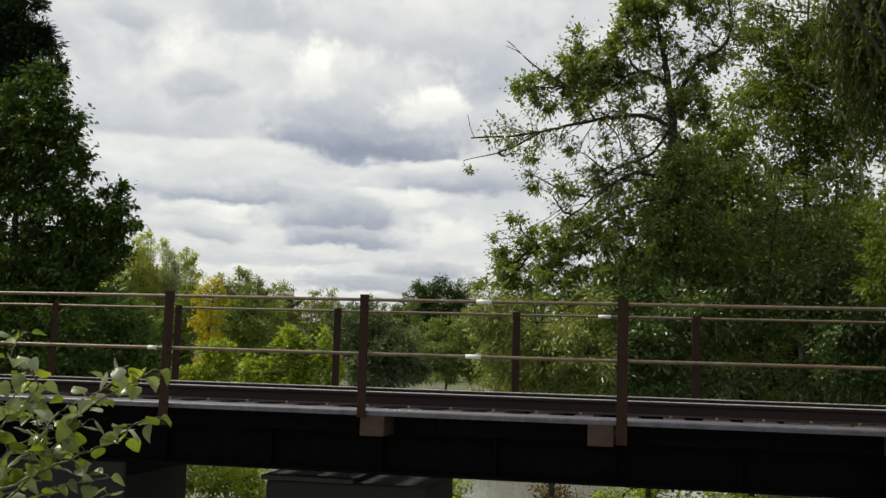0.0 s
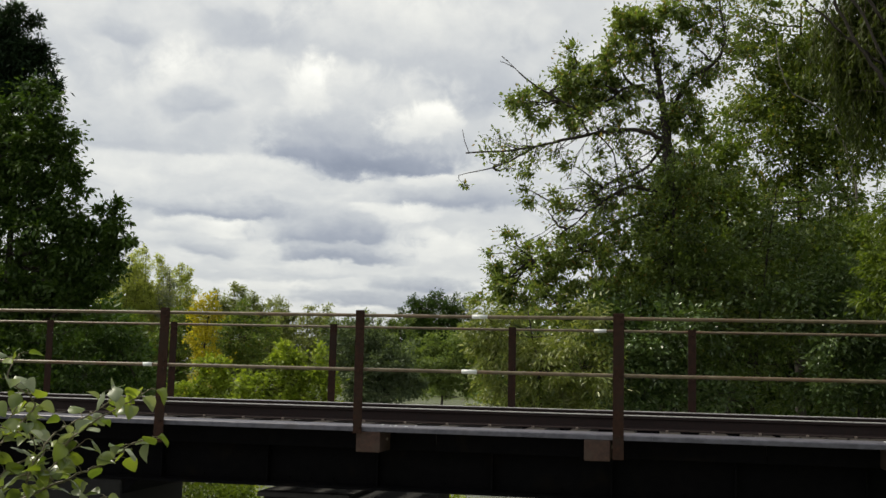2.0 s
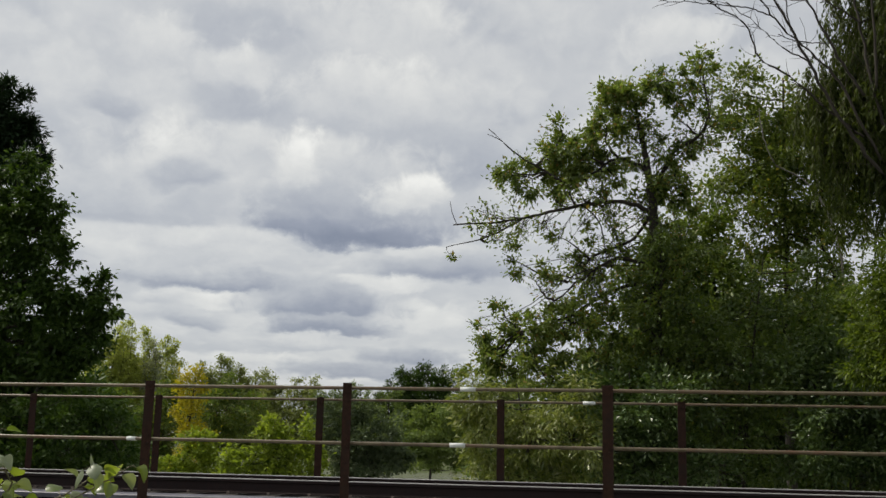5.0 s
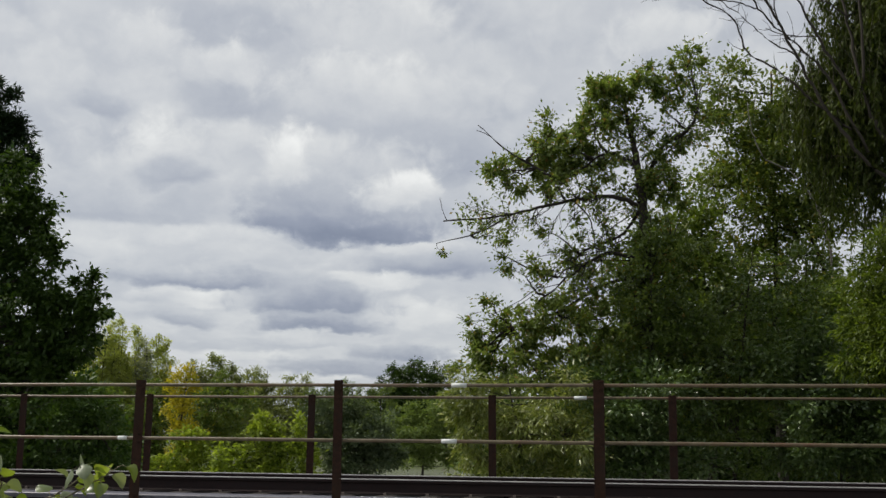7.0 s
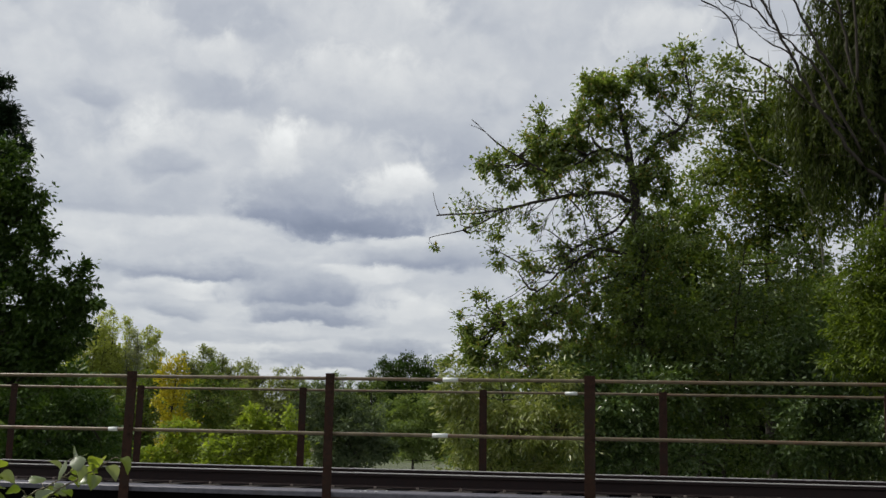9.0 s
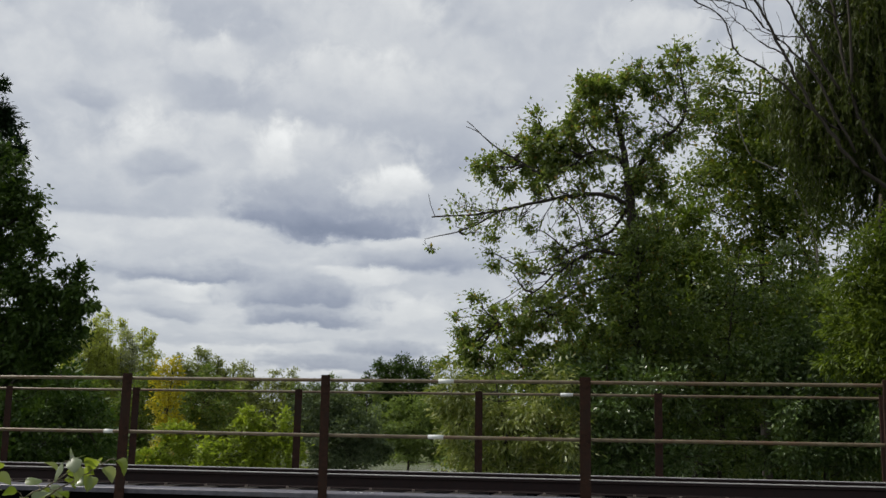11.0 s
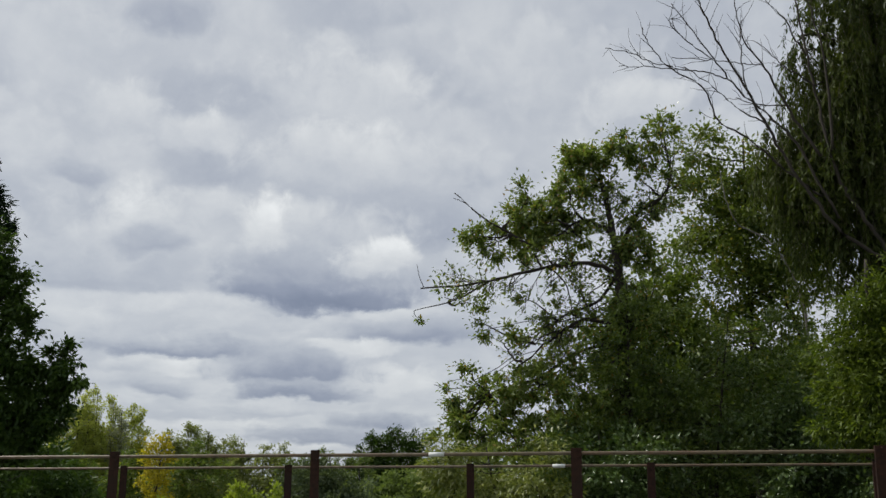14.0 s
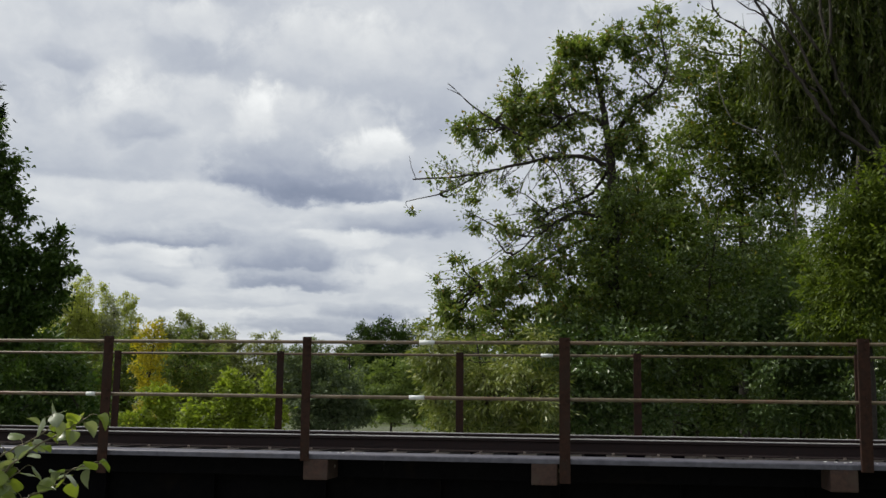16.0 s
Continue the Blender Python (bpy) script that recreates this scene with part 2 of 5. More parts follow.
L_ASH = leaf_material("ash_leaf", (0.064, 0.104, 0.026), (0.245, 0.305, 0.092), 0.27, 0.44, (0.28, 0.20, 0.06), 0.8)
L_THICKET = leaf_material("thicket_leaf", (0.050, 0.090, 0.020), (0.160, 0.215, 0.048), 0.34, 0.36, None, 0.6)
L_DARK = leaf_material("shade_tree_leaf", (0.024, 0.056, 0.010), (0.085, 0.140, 0.024), 0.5, 0.30, None, 0.3)
L_PINE = leaf_material("dark_needle", (0.010, 0.026, 0.011), (0.030, 0.056, 0.020), 0.65, 0.12, None, 0.2)
L_BACK = leaf_material("poplar_leaf", (0.056, 0.092, 0.020), (0.205, 0.255, 0.056), 0.45, 0.42, (0.26, 0.22, 0.04), 0.35)
L_WILLOW = leaf_material("willow_leaf", (0.022, 0.036, 0.008), (0.100, 0.128, 0.026), 0.5, 0.40, None, 0.25)
L_GLOSS = leaf_material("glossy_shrub_leaf", (0.034, 0.072, 0.016), (0.135, 0.195, 0.060), 0.34, 0.28, (0.20, 0.25, 0.12), 0.6)
L_PALE = leaf_material("pale_willow_shrub_leaf", (0.085, 0.120, 0.020), (0.31, 0.34, 0.10), 0.36, 0.36, (0.42, 0.42, 0.24), 0.6)
L_MID = leaf_material("leafy_thicket_leaf", (0.052, 0.092, 0.020), (0.175, 0.228, 0.050), 0.42, 0.44, (0.22, 0.20, 0.04), 0.35)
L_SUNNY = leaf_material("sunny_yellow_green_leaf", (0.042, 0.074, 0.010), (0.165, 0.215, 0.030), 0.5, 0.45, None, 0.3)
# distance haze is mixed into the lime and olive leaf colours as pallor
L_LIME = leaf_material("hazed_lime_leaf", (0.25, 0.285, 0.085), (0.47, 0.495, 0.17), 0.6, 0.6, None, 0.25)
L_YELLOW = leaf_material("yellow_autumn_leaf", (0.27, 0.235, 0.022), (0.50, 0.42, 0.045), 0.6, 0.55, None, 0.25)
L_OLIVE = leaf_material("hazed_olive_leaf", (0.150, 0.180, 0.078), (0.30, 0.325, 0.15), 0.6, 0.55, None, 0.25)
L_GREEN = leaf_material("mid_green_leaf", (0.105, 0.155, 0.052), (0.20, 0.255, 0.075), 0.6, 0.38, None, 0.25)
L_BLUE = leaf_material("grey_green_leaf", (0.055, 0.082, 0.042), (0.13, 0.165, 0.09), 0.6, 0.3, None, 0.25)
L_BUSH = leaf_material("bright_bush_leaf", (0.125, 0.180, 0.020), (0.32, 0.385, 0.060), 0.5, 0.5, None, 0.3)
L_BROWN = leaf_material("brown_seedhead_leaf", (0.10, 0.075, 0.045), (0.22, 0.17, 0.10), 0.7, 0.3, None, 0.2)
L_UNDER = leaf_material("pale_leaf_underside", (0.14, 0.175, 0.095), (0.30, 0.33, 0.21), 0.4, 0.3, None, 0.6, by_object=True)
L_SILVER = leaf_material("silvery_leaf", (0.17, 0.19, 0.13), (0.33, 0.35, 0.26), 0.6, 0.4, None, 0.25)
L_NEAR = leaf_material("near_leaf", (0.060, 0.100, 0.018), (0.26, 0.31, 0.055), 0.34, 0.42, None, 0.85, by_object=True)


# ---------------------------------------------------------------- building helpers
def mesh_of(name, verts, faces, mat, smooth=False):
    me = bpy.data.meshes.new(name)
    me.from_pydata([tuple(v) for v in verts], [], faces)
    me.materials.append(mat)
    if smooth:
        me.polygons.foreach_set("use_smooth", [True] * len(me.polygons))
    me.update()
    return me


def part(name, bm, mat, parent=None, label=""):
    me = bpy.data.meshes.new(name)
    bm.to_mesh(me)
    bm.free()
    me.materials.append(mat)
    return put(name, me, parent, label)


def put(name, me, parent=None, label="", m=None):
    ob = new(name, me)
    if parent:
        ob.parent = parent
    if m:
        ob.matrix_basis = m
    if label:
        ob["label"] = label
    return ob


def thing(name, at, label, category, group="", kind=""):
    ob = new(name)
    ob.location = at
    return tagged(ob, label, category, group, kind)


def box(bm, x0, x1, y0, y1, z0, z1, bevel=0.0):
    m = pose((x0 + x1) / 2, (y0 + y1) / 2, (z0 + z1) / 2) @ Matrix.Diagonal((x1 - x0, y1 - y0, z1 - z0, 1))
    r = bmesh.ops.create_cube(bm, size=1.0, matrix=m)
    if bevel:
        edges = {e for v in r["verts"] for e in v.link_edges}
        bmesh.ops.bevel(bm, geom=list(edges), offset=bevel, segments=2, profile=0.6, affect="EDGES")
    return bm


def new_box(*a, **k):
    return box(bmesh.new(), *a, **k)


class Wood:
    """Collects tapered tubes into one mesh."""

    def __init__(self):
        self.v, self.f = [], []

    def tube(self, pts, r0, r1, sides=6, wobble=0.0, rng=None):
        pts = [Vector(p) for p in pts]
        base = len(self.v)
        n = len(pts)
        for i, p in enumerate(pts):
            d = (pts[min(i + 1, n - 1)] - pts[max(i - 1, 0)]).normalized()
            a = d.orthogonal().normalized()
            b = d.cross(a)
            r = r0 + (r1 - r0) * i / (n - 1)
            for k in range(sides):
                ang = 2 * math.pi * k / sides
                rr = r * (1 + (rng.uniform(-wobble, wobble) if wobble else 0))
                self.v.append(p + (a * math.cos(ang) + b * math.sin(ang)) * rr)
        for i in range(n - 1):
            for k in range(sides):
                k2 = (k + 1) % sides
                self.f.append((base + i * sides + k, base + i * sides + k2, base + (i + 1) * sides + k2, base + (i + 1) * sides + k))
        self.f.append(tuple(base + (n - 1) * sides + k for k in range(sides)))
        self.f.append(tuple(base + k for k in reversed(range(sides))))

    def mesh(self, name, mat):
        return mesh_of(name, self.v, self.f, mat, True)


def smooth_line(pts, steps=4, rng=None, jitter=0.0):
    """A Catmull-Rom line through the points, a little crooked."""
    p = [Vector(q) for q in pts]
    p = [p[0] * 2 - p[1]] + p + [p[-1] * 2 - p[-2]]
    out = []
    for i in range(1, len(p) - 2):
        for s in range(steps):
            t = s / steps
            q = 0.5 * ((2 * p[i]) + (p[i + 1] - p[i - 1]) * t + (2 * p[i - 1] - 5 * p[i] + 4 * p[i + 1] - p[i + 2]) * t * t
                       + (3 * p[i] - p[i - 1] - 3 * p[i + 1] + p[i + 2]) * t ** 3)
            if jitter and (i > 1 or s):
                q += Vector((rng.uniform(-1, 1), rng.uniform(-1, 1), rng.uniform(-1, 1))) * jitter
            out.append(q)
    out.append(p[-2])
    return out


def leaf_mesh(name, pos, way, length, width, mat, rng, fold=0.25, droop=0.0):
    """One mesh of many leaves: each a blade folded along its midrib at pos, pointing along way (arrays n x 3)."""
    n = len(pos)
    way = way / np.maximum(np.linalg.norm(way, axis=1, keepdims=True), 1e-6)
    side = np.cross(way, rng.normal(size=(n, 3)) + np.array([0, 0, 1.2]))
    side /= np.maximum(np.linalg.norm(side, axis=1, keepdims=True), 1e-6)
    up = np.cross(side, way)
    s = rng.uniform(0.65, 1.25, size=(n, 1))
    ln, wd = length * s, width * s * rng.uniform(0.8, 1.2, size=(n, 1))
    mid = pos + way * ln * 0.45
    tip = pos + way * ln - up * ln * droop
    v = np.stack([pos, mid + side * wd * 0.5 + up * wd * fold, tip, mid - side * wd * 0.5 + up * wd * fold], 1).reshape(-1, 3)
    b = (np.arange(n) * 4)[:, None]
    f = np.concatenate([b + [0, 1, 2], b + [0, 2, 3]], 1).reshape(-1)
    me = bpy.data.meshes.new(name)
    me.vertices.add(len(v))
    me.vertices.foreach_set("co", v.astype(np.float32).ravel())
    me.loops.add(len(f))
    me.loops.foreach_set("vertex_index", f.astype(np.int32))
    me.polygons.add(len(f) // 3)
    me.polygons.foreach_set("loop_start", np.arange(0, len(f), 3, dtype=np.int32))
    me.materials.append(mat)
    me.update(calc_edges=True)
    return me


def ragged(lobes, seed, n=5, size=(0.22, 0.42)):
    """Adds tufts round the rim of each lobe, so that no outline is round."""
    pr = random.Random(seed * 7 + 3)
    out = list(lobes)
    for x, z, rx, rz, full in lobes:
        for _ in range(n):
            a, k = pr.uniform(0, 2 * math.pi), pr.uniform(*size)
            far = pr.uniform(0.85, 1.15)
            out.append((x + math.cos(a) * rx * far, z + math.sin(a) * rz * far, rx * k * pr.uniform(0.8, 1.3), rz * k, min(1.0, full * 1.1)))
    return out


def sprays(rng, lobes, depth, per_area, leaves, spread, base_y, hang=0.0, shell=0.45, whorl=0.0):
    """Leafy sprays on rough lobes (x, z, rx, rz, fullness): centres, and leaf places with their ways."""
    centres, pos, way = [], [], []
    for x, z, rx, rz, full in lobes:
        near_size = min(1.0, (0.9 * min(rx, rz) + 0.04) / spread)
        k = max(2, int(per_area * rx * rz * full / near_size ** 2))
        d = rng.normal(size=(k, 3))
        d /= np.linalg.norm(d, axis=1, keepdims=True)
        r = (shell + (1 - shell) * rng.random((k, 1)) ** 0.6) * (1 + 0.16 * rng.normal(size=(k, 1)))
        ry = min(depth, 0.5 * (rx + rz) * 1.1)
        c = np.array([x, base_y, z]) + d * r * np.array([rx, ry, rz])
        out = d * np.array([1, 1, 0.7]) + np.array([0, 0, 0.15 - hang])
        out /= np.linalg.norm(out, axis=1, keepdims=True)
        centres.append(c)
        m = rng.poisson(leaves * near_size ** 2 * rng.uniform(0.5, 1.4, size=k)) + 3
        i = np.repeat(np.arange(k), m)
        g = rng.normal(size=(len(i), 3))
        size = spread * near_size * rng.uniform(0.6, 1.25, size=(k, 1))[i]
        p = c[i] + g * size * np.array([0.52, 0.52, 0.36]) + out[i] * size * rng.uniform(-0.5, 0.6, size=(len(i), 1))
        if whorl:
            gd = g / np.linalg.norm(g, axis=1, keepdims=True)
            tight = c[i] + gd * size * 0.42 * rng.random((len(i), 1))
            pick = rng.random((len(i), 1)) < whorl
            p = np.where(pick, tight, p)
            g = np.where(pick, gd * 2.2 + out[i], g)
        pos.append(p)
        way.append(out[i] * 0.5 + g * 0.55 + rng.normal(size=(len(i), 3)) * 0.5 + np.array([0, 0, -0.3 - hang]))
    return centres, np.concatenate(pos), np.concatenate(way)


def tree(name, at, lobes, leaf_mat, label, category="tree", seed=1, trunk=None, limbs=(), depth=2.0, per_area=22, leaves=16, spread=0.28,
         leaf=(0.09, 0.045), trunk_r=0.16, hang=0.0, wood=BARK, shell=0.45, twig_r=0.007, group="", twiggy=0.0, whorl=0.0):
    """A tree or tall shrub at its foot: trunk with limbs, twigs and a leafy crown. Lobes are (x, z, rx, rz, fullness) from the foot."""
    rng = np.random.default_rng(seed)
    pr = random.Random(seed)
    root = thing(name, at, label, category, group)
    top = max(z + rz * 0.4 for x, z, rx, rz, f in lobes)
    if trunk is None:
        cx = sum(l[0] for l in lobes) / len(lobes)
        trunk = [(0, 0, -0.3), (cx * 0.2, 0, top * 0.35), (cx * 0.6, 0.1, top * 0.7), (cx, 0, top)]
    tl = smooth_line(trunk, 6, pr, trunk_r * 0.12)
    wd = Wood()
    wd.tube(tl, trunk_r, max(trunk_r * 0.16, 0.008), 9, 0.1, pr)
    lines, stout = [tl], [tl]
    for pts, r in limbs:
        ln = smooth_line(pts, 5, pr, r * 0.5)
        wd.tube(ln, r, max(r * 0.3, 0.005), 6, 0.1, pr)
        lines.append(ln)
        if r > 0.012:
            stout.append(ln)
    pool = [p for ln in stout for p in ln[len(ln) // 5:]]
    centres, pos, way = sprays(rng, lobes, depth, per_area, leaves, spread, 0.0, hang, shell, whorl)
    # a bough to each lobe from the nearest wood below it, then a twig to each spray
    tw = Wood()
    for (x, z, rx, rz, f), cs in zip(lobes, centres):
        goal = Vector((x, 0, z))
        src = min(pool, key=lambda p: (p - goal).length + max(0, p.z - goal.z + 0.2) * 2.0)
        mid = (src + goal) * 0.5 + Vector((pr.uniform(-0.1, 0.1), pr.uniform(-0.2, 0.2), -0.08 * (goal - src).length))
        bough = smooth_line([src, mid, goal], 4, pr, 0.02)
        thick = min(trunk_r, 0.45 * rx)
        wd.tube(bough, thick * 0.20, thick * 0.06, 5)
        nodes = bough[2:]
        for c in cs[::2]:
            g = Vector(c)
            s = min(nodes, key=lambda p: (p - g).length)
            k = (s + g) * 0.5 + Vector((pr.uniform(-1, 1), pr.uniform(-1, 1), pr.uniform(-1, 0.4))) * 0.12 * (g - s).length
            tw.tube([s, k, g], twig_r * 1.7, twig_r * 0.5, 3)
    if twiggy:
        # fine forking side twigs along the limbs, thinly leaved
        more, mway = [], []
        for ln, r in zip(lines, [trunk_r] + [r for _, r in limbs]):
            if r < 0.03:
                continue
            for k in range(len(ln) // 4, int(len(ln) * 0.82)):
                for _ in range(pr.choice((1, 2, 2, 3))):
                    d = (ln[k + 1] - ln[k - 1]).normalized()
                    w0 = (d * 0.7 + Vector((pr.uniform(-1, 1), pr.uniform(-0.8, 0.8), pr.uniform(-1, 0.9))) * 0.8).normalized()
                    starts = [(ln[k], w0, pr.uniform(0.5, 1.0) * twiggy, 0.011)]
                    while starts:
                        q, way0, ln0, r0 = starts.pop()
                        line = [q]
                        for s in range(5):
                            way0 = (way0 + Vector((pr.uniform(-1, 1), pr.uniform(-1, 1), pr.uniform(-1, 0.9))) * 0.28).normalized()
                            q = q + way0 * ln0 / 5
                            line.append(q)
                            if r0 > 0.004 and pr.random() < 0.65:
                                starts.append((q, (way0 + Vector((pr.uniform(-1, 1), pr.uniform(-1, 1), pr.uniform(-1, 1))) * 0.8).normalized(), ln0 * 0.55, r0 * 0.55))
                            if pr.random() < 0.28 and s > 1:
                                for _ in range(3):
                                    more.append(q + Vector((pr.gauss(0, 0.04), pr.gauss(0, 0.04), pr.gauss(0, 0.04))))
                                    mway.append(way0 + Vector((pr.gauss(0, 0.6), pr.gauss(0, 0.6), pr.gauss(-0.3, 0.6))))
                        tw.tube(line, r0, r0 * 0.35, 3)
        pos, way = np.concatenate([pos, np.array(more)]), np.concatenate([way, np.array(mway)])
    put("trunk", wd.mesh("trunk", wood), root)
    put("branchwork", tw.mesh("branchwork", wood), root)["kind"] = "stuff"
    put("crown", leaf_mesh("crown", pos, way, leaf[0], leaf[1], leaf_mat, rng), root)["kind"] = "stuff"
    return root


def willow(name, at, lobes, mat, label, trunk, limbs, seed, strands=60, length=1.6, leaf=(0.10, 0.014), trunk_r=0.2):
    """A weeping willow: hanging strands of narrow leaves from the lobes of its crown."""
    rng = np.random.default_rng(seed)
    pr = random.Random(seed)
    root = thing(name, at, label, "tree")
    wd = Wood()
    tl = smooth_line(trunk, 6, pr, 0.03)
    wd.tube(tl, trunk_r, trunk_r * 0.25, 9, 0.1, pr)
    pool = list(tl[3:])
    for pts, r in limbs:
        ln = smooth_line(pts, 5, pr, r * 0.4)
        wd.tube(ln, r, r * 0.3, 6)
        pool += ln
    tw = Wood()
    pos, way = [], []
    for x, z, rx, rz, full in lobes:
        goal = Vector((x, 0, z + rz * 0.3))
        src = min(pool, key=lambda p: (p - goal).length + max(0, p.z - goal.z) * 2)
        wd.tube(smooth_line([src, (src + goal) * 0.5 + Vector((0, 0, 0.12)), goal], 4, pr, 0.02), 0.035, 0.012, 5)
        for k in range(int(strands * rx * rz * full)):
            d = rng.normal(size=3)
            d /= np.linalg.norm(d)
            c = np.array([x, 0, z]) + d * np.array([rx, min(1.4, rx), rz]) * rng.random() ** 0.4
            ln = length * rng.uniform(0.45, 1.2)
            out = np.array([d[0], d[1], 0]) * rng.uniform(0.05, 0.35)
            n = 9
            t = np.linspace(0, 1, n)[:, None]
            line = c + out * np.sin(t * 1.6) + np.array([0, 0, -1]) * ln * t ** 1.25 + np.array([0.12, 0.0, 0]) * rng.normal() * t ** 2
            tw.tube(line[::2], 0.003, 0.0015, 3)
            m = int(52 * ln / 1.2)
            u = rng.random((m, 1)) * (n - 1.001)
            i = u.astype(int)[:, 0]
            f = u - i[:, None]
            pos.append(line[i] * (1 - f) + line[i + 1] * f + rng.normal(size=(m, 3)) * 0.02)
            way.append(np.array([0, 0, -1.0]) + rng.normal(size=(m, 3)) * 0.42)
    put("trunk", wd.mesh("trunk", BARK), root)
    put("branchwork", tw.mesh("branchwork", STEM), root)["kind"] = "stuff"
    put("crown", leaf_mesh("crown", np.concatenate(pos), np.concatenate(way), leaf[0], leaf[1], mat, rng), root)["kind"] = "stuff"
    return root


def bare_tree(name, at, limbs, label, seed):
    """A leafless tree: crooked limbs that fork into fine twigs."""
    pr = random.Random(seed)
    root = thing(name, at, label, "tree")
    tw = Wood()
    for pts, r in limbs:
        ln = smooth_line(pts, 6, pr, 0.012 + r * 0.25)
        wd = Wood()
        wd.tube(ln, r, max(0.006, r * 0.3), 7, 0.1, pr)
        put("limb", wd.mesh("limb", BARK), root)
        for k in range(3, len(ln) - 1):
            if r > 0.05 and k < len(ln) * 0.55:
                continue
            for _ in range(pr.choice((0, 0, 1, 1))):
                d = (ln[k + 1] - ln[k - 1]).normalized()
                side = Vector((pr.uniform(-1, 1), pr.uniform(-0.7, 0.7), pr.uniform(-0.5, 1))).normalized()
                q, w0 = ln[k], (d * 0.8 + side * 0.7).normalized()
                line = [q]
                for s in range(pr.randint(3, 6)):
                    w0 = (w0 + Vector((pr.uniform(-1, 1), pr.uniform(-1, 1), pr.uniform(-0.8, 0.9))) * 0.3).normalized()
                    q = q + w0 * pr.uniform(0.05, 0.12)
                    line.append(q)
                tw.tube(line, 0.006, 0.0025, 3)
    put("branchwork", tw.mesh("branchwork", BARK), root)["kind"] = "stuff"
    return root


def ovate_leaf(name, length, width, curl, bend, seed, mat=None):
    """A broad leaf blade with a raised margin, a midrib fold, a curl along it and a short stalk."""
    pr = random.Random(seed)
    v, f = [], []
    n, m = 7, 2
    for i in range(n + 1):
        t = i / n
        half = width * 0.5 * math.sin(math.pi * min(1, t ** 0.72)) ** 0.8 * (1 if i < n else 0)
        for k in range(-m, m + 1):
            s = k / m
            wav = 0.03 * width * math.sin(9 * t + 3 * s + seed)
            v.append((s * half, t * length, abs(s) ** 1.5 * half * curl - bend * t * t * length + wav))
    for i in range(n):
        for k in range(2 * m):
            a = i * (2 * m + 1) + k
            f.append((a, a + 1, a + 2 * m + 2, a + 2 * m + 1))
    return mesh_of(name, v, f, mat or L_NEAR, True)


# ---------------------------------------------------------------- ground and water
WATER_Z = -1.3


def ground_z(x, y):
    def step(a, b, v):
        t = min(1, max(0, (v - a) / (b - a)))
        return t * t * (3 - 2 * t)
    left = -9.6 - 24 * step(4, 40, y)
    right = 2.5 + 6 * step(6, 40, y)
    bank = max(1 - step(left - 0.5, left + 2.2, x), step(right - 2.2, right + 0.5, x))
    near = 1 - step(-8.5, -3.5, y)
    far = step(98, 104, y)
    land = max(bank, near, far)
    z = -2.0 + 1.9 * land
    if y > 104:
        z += 1.5 * step(104, 220, y)
    return z + 0.18 * noise.noise(Vector((x * 0.35, y * 0.35, 0.3))) * land


xs = [-3000, -1200, -500, -220, -120] + [-80 + 3 * i for i in range(18)] + [-26 + 0.7 * i for i in range(58)] + [16 + 4 * i for i in range(10)] + [70, 120, 240, 600, 1400, 3000]
ys = [-600, -200, -70, -35, -22] + [-16 + 0.7 * i for i in range(46)] + [17 + 3 * i for i in range(32)] + [125, 180, 320, 700, 1500, 3500]
gv = [(x, y, ground_z(x, y)) for y in ys for x in xs]
gf = [(j * len(xs) + i, j * len(xs) + i + 1, (j + 1) * len(xs) + i + 1, (j + 1) * len(xs) + i) for j in range(len(ys) - 1) for i in range(len(xs) - 1)]
tagged(put("ground", mesh_of("ground", gv, gf, SOIL, True)), "weedy earth banks sloping down to the river", "ground", kind="structure")

wm, s = material("river_water")
co = s.n("ShaderNodeTexCoord").outputs["Object"]
rip = s.noise(co, 4.0, 4.0, 0.6)
b = s.n("ShaderNodeBump", {"Strength": 0.15, "Distance": 0.06, "Height": rip.outputs[0]})
p = s.n("ShaderNodeBsdfPrincipled", {"Base Color": (0.24, 0.245, 0.225, 1), "Roughness": 0.06, "IOR": 1.33, "Normal": b.outputs[0]})
s.n("ShaderNodeOutputMaterial", {0: p.outputs[0]})
tagged(put("water", mesh_of("water", [(-90, -6, WATER_Z), (20, -6, WATER_Z), (20, 108, WATER_Z), (-90, 108, WATER_Z)], [(0, 1, 2, 3)], wm)),
       "still grey river water reflecting the cloudy sky", "water", kind="structure")

# ---------------------------------------------------------------- railway bridge
DECK, MID, TOP, BACK = 0.98, 1.6, 2.2, 3.27
X0, X1 = -24.0, 14.0
bridge = thing("railway_bridge", (0, 0, 0), "old black steel girder railway bridge with timber ties", "bridge")


def girder(y, name):
    bm = bmesh.new()
    box(bm, X0, X1, y - 0.02, y + 0.02, 0.25, 0.77)
    box(bm, X0, X1, y - 0.17, y + 0.17, 0.77, 0.795, 0.004)
    box(bm, X0, X1, y - 0.17, y + 0.17, 0.205, 0.235, 0.004)
    box(bm, X0, X1, y - 0.11, y + 0.11, 0.235, 0.25)
    x = X0 + 0.6
    while x < X1:
        box(bm, x - 0.01, x + 0.01, y - 0.13, y + 0.13, 0.25, 0.77)
        x += 1.35
    return part(name, bm, GIRDER, bridge, "black painted plate girder with stiffeners")


girder(0.9, "girder")
girder(2.37, "girder")


def rivets(y):
    bm = bmesh.new()
    x = X0 + 0.3
    while x < X1:
        for z in (0.30, 0.72):
            bmesh.ops.create_uvsphere(bm, u_segments=6, v_segments=4, radius=0.014, matrix=pose(x, y, z))
        x += 0.27 if -9 < x < 5 else 1.1
    ob = part("rivets", bm, GIRDER, bridge)
    ob["kind"] = "stuff"


rivets(0.875)

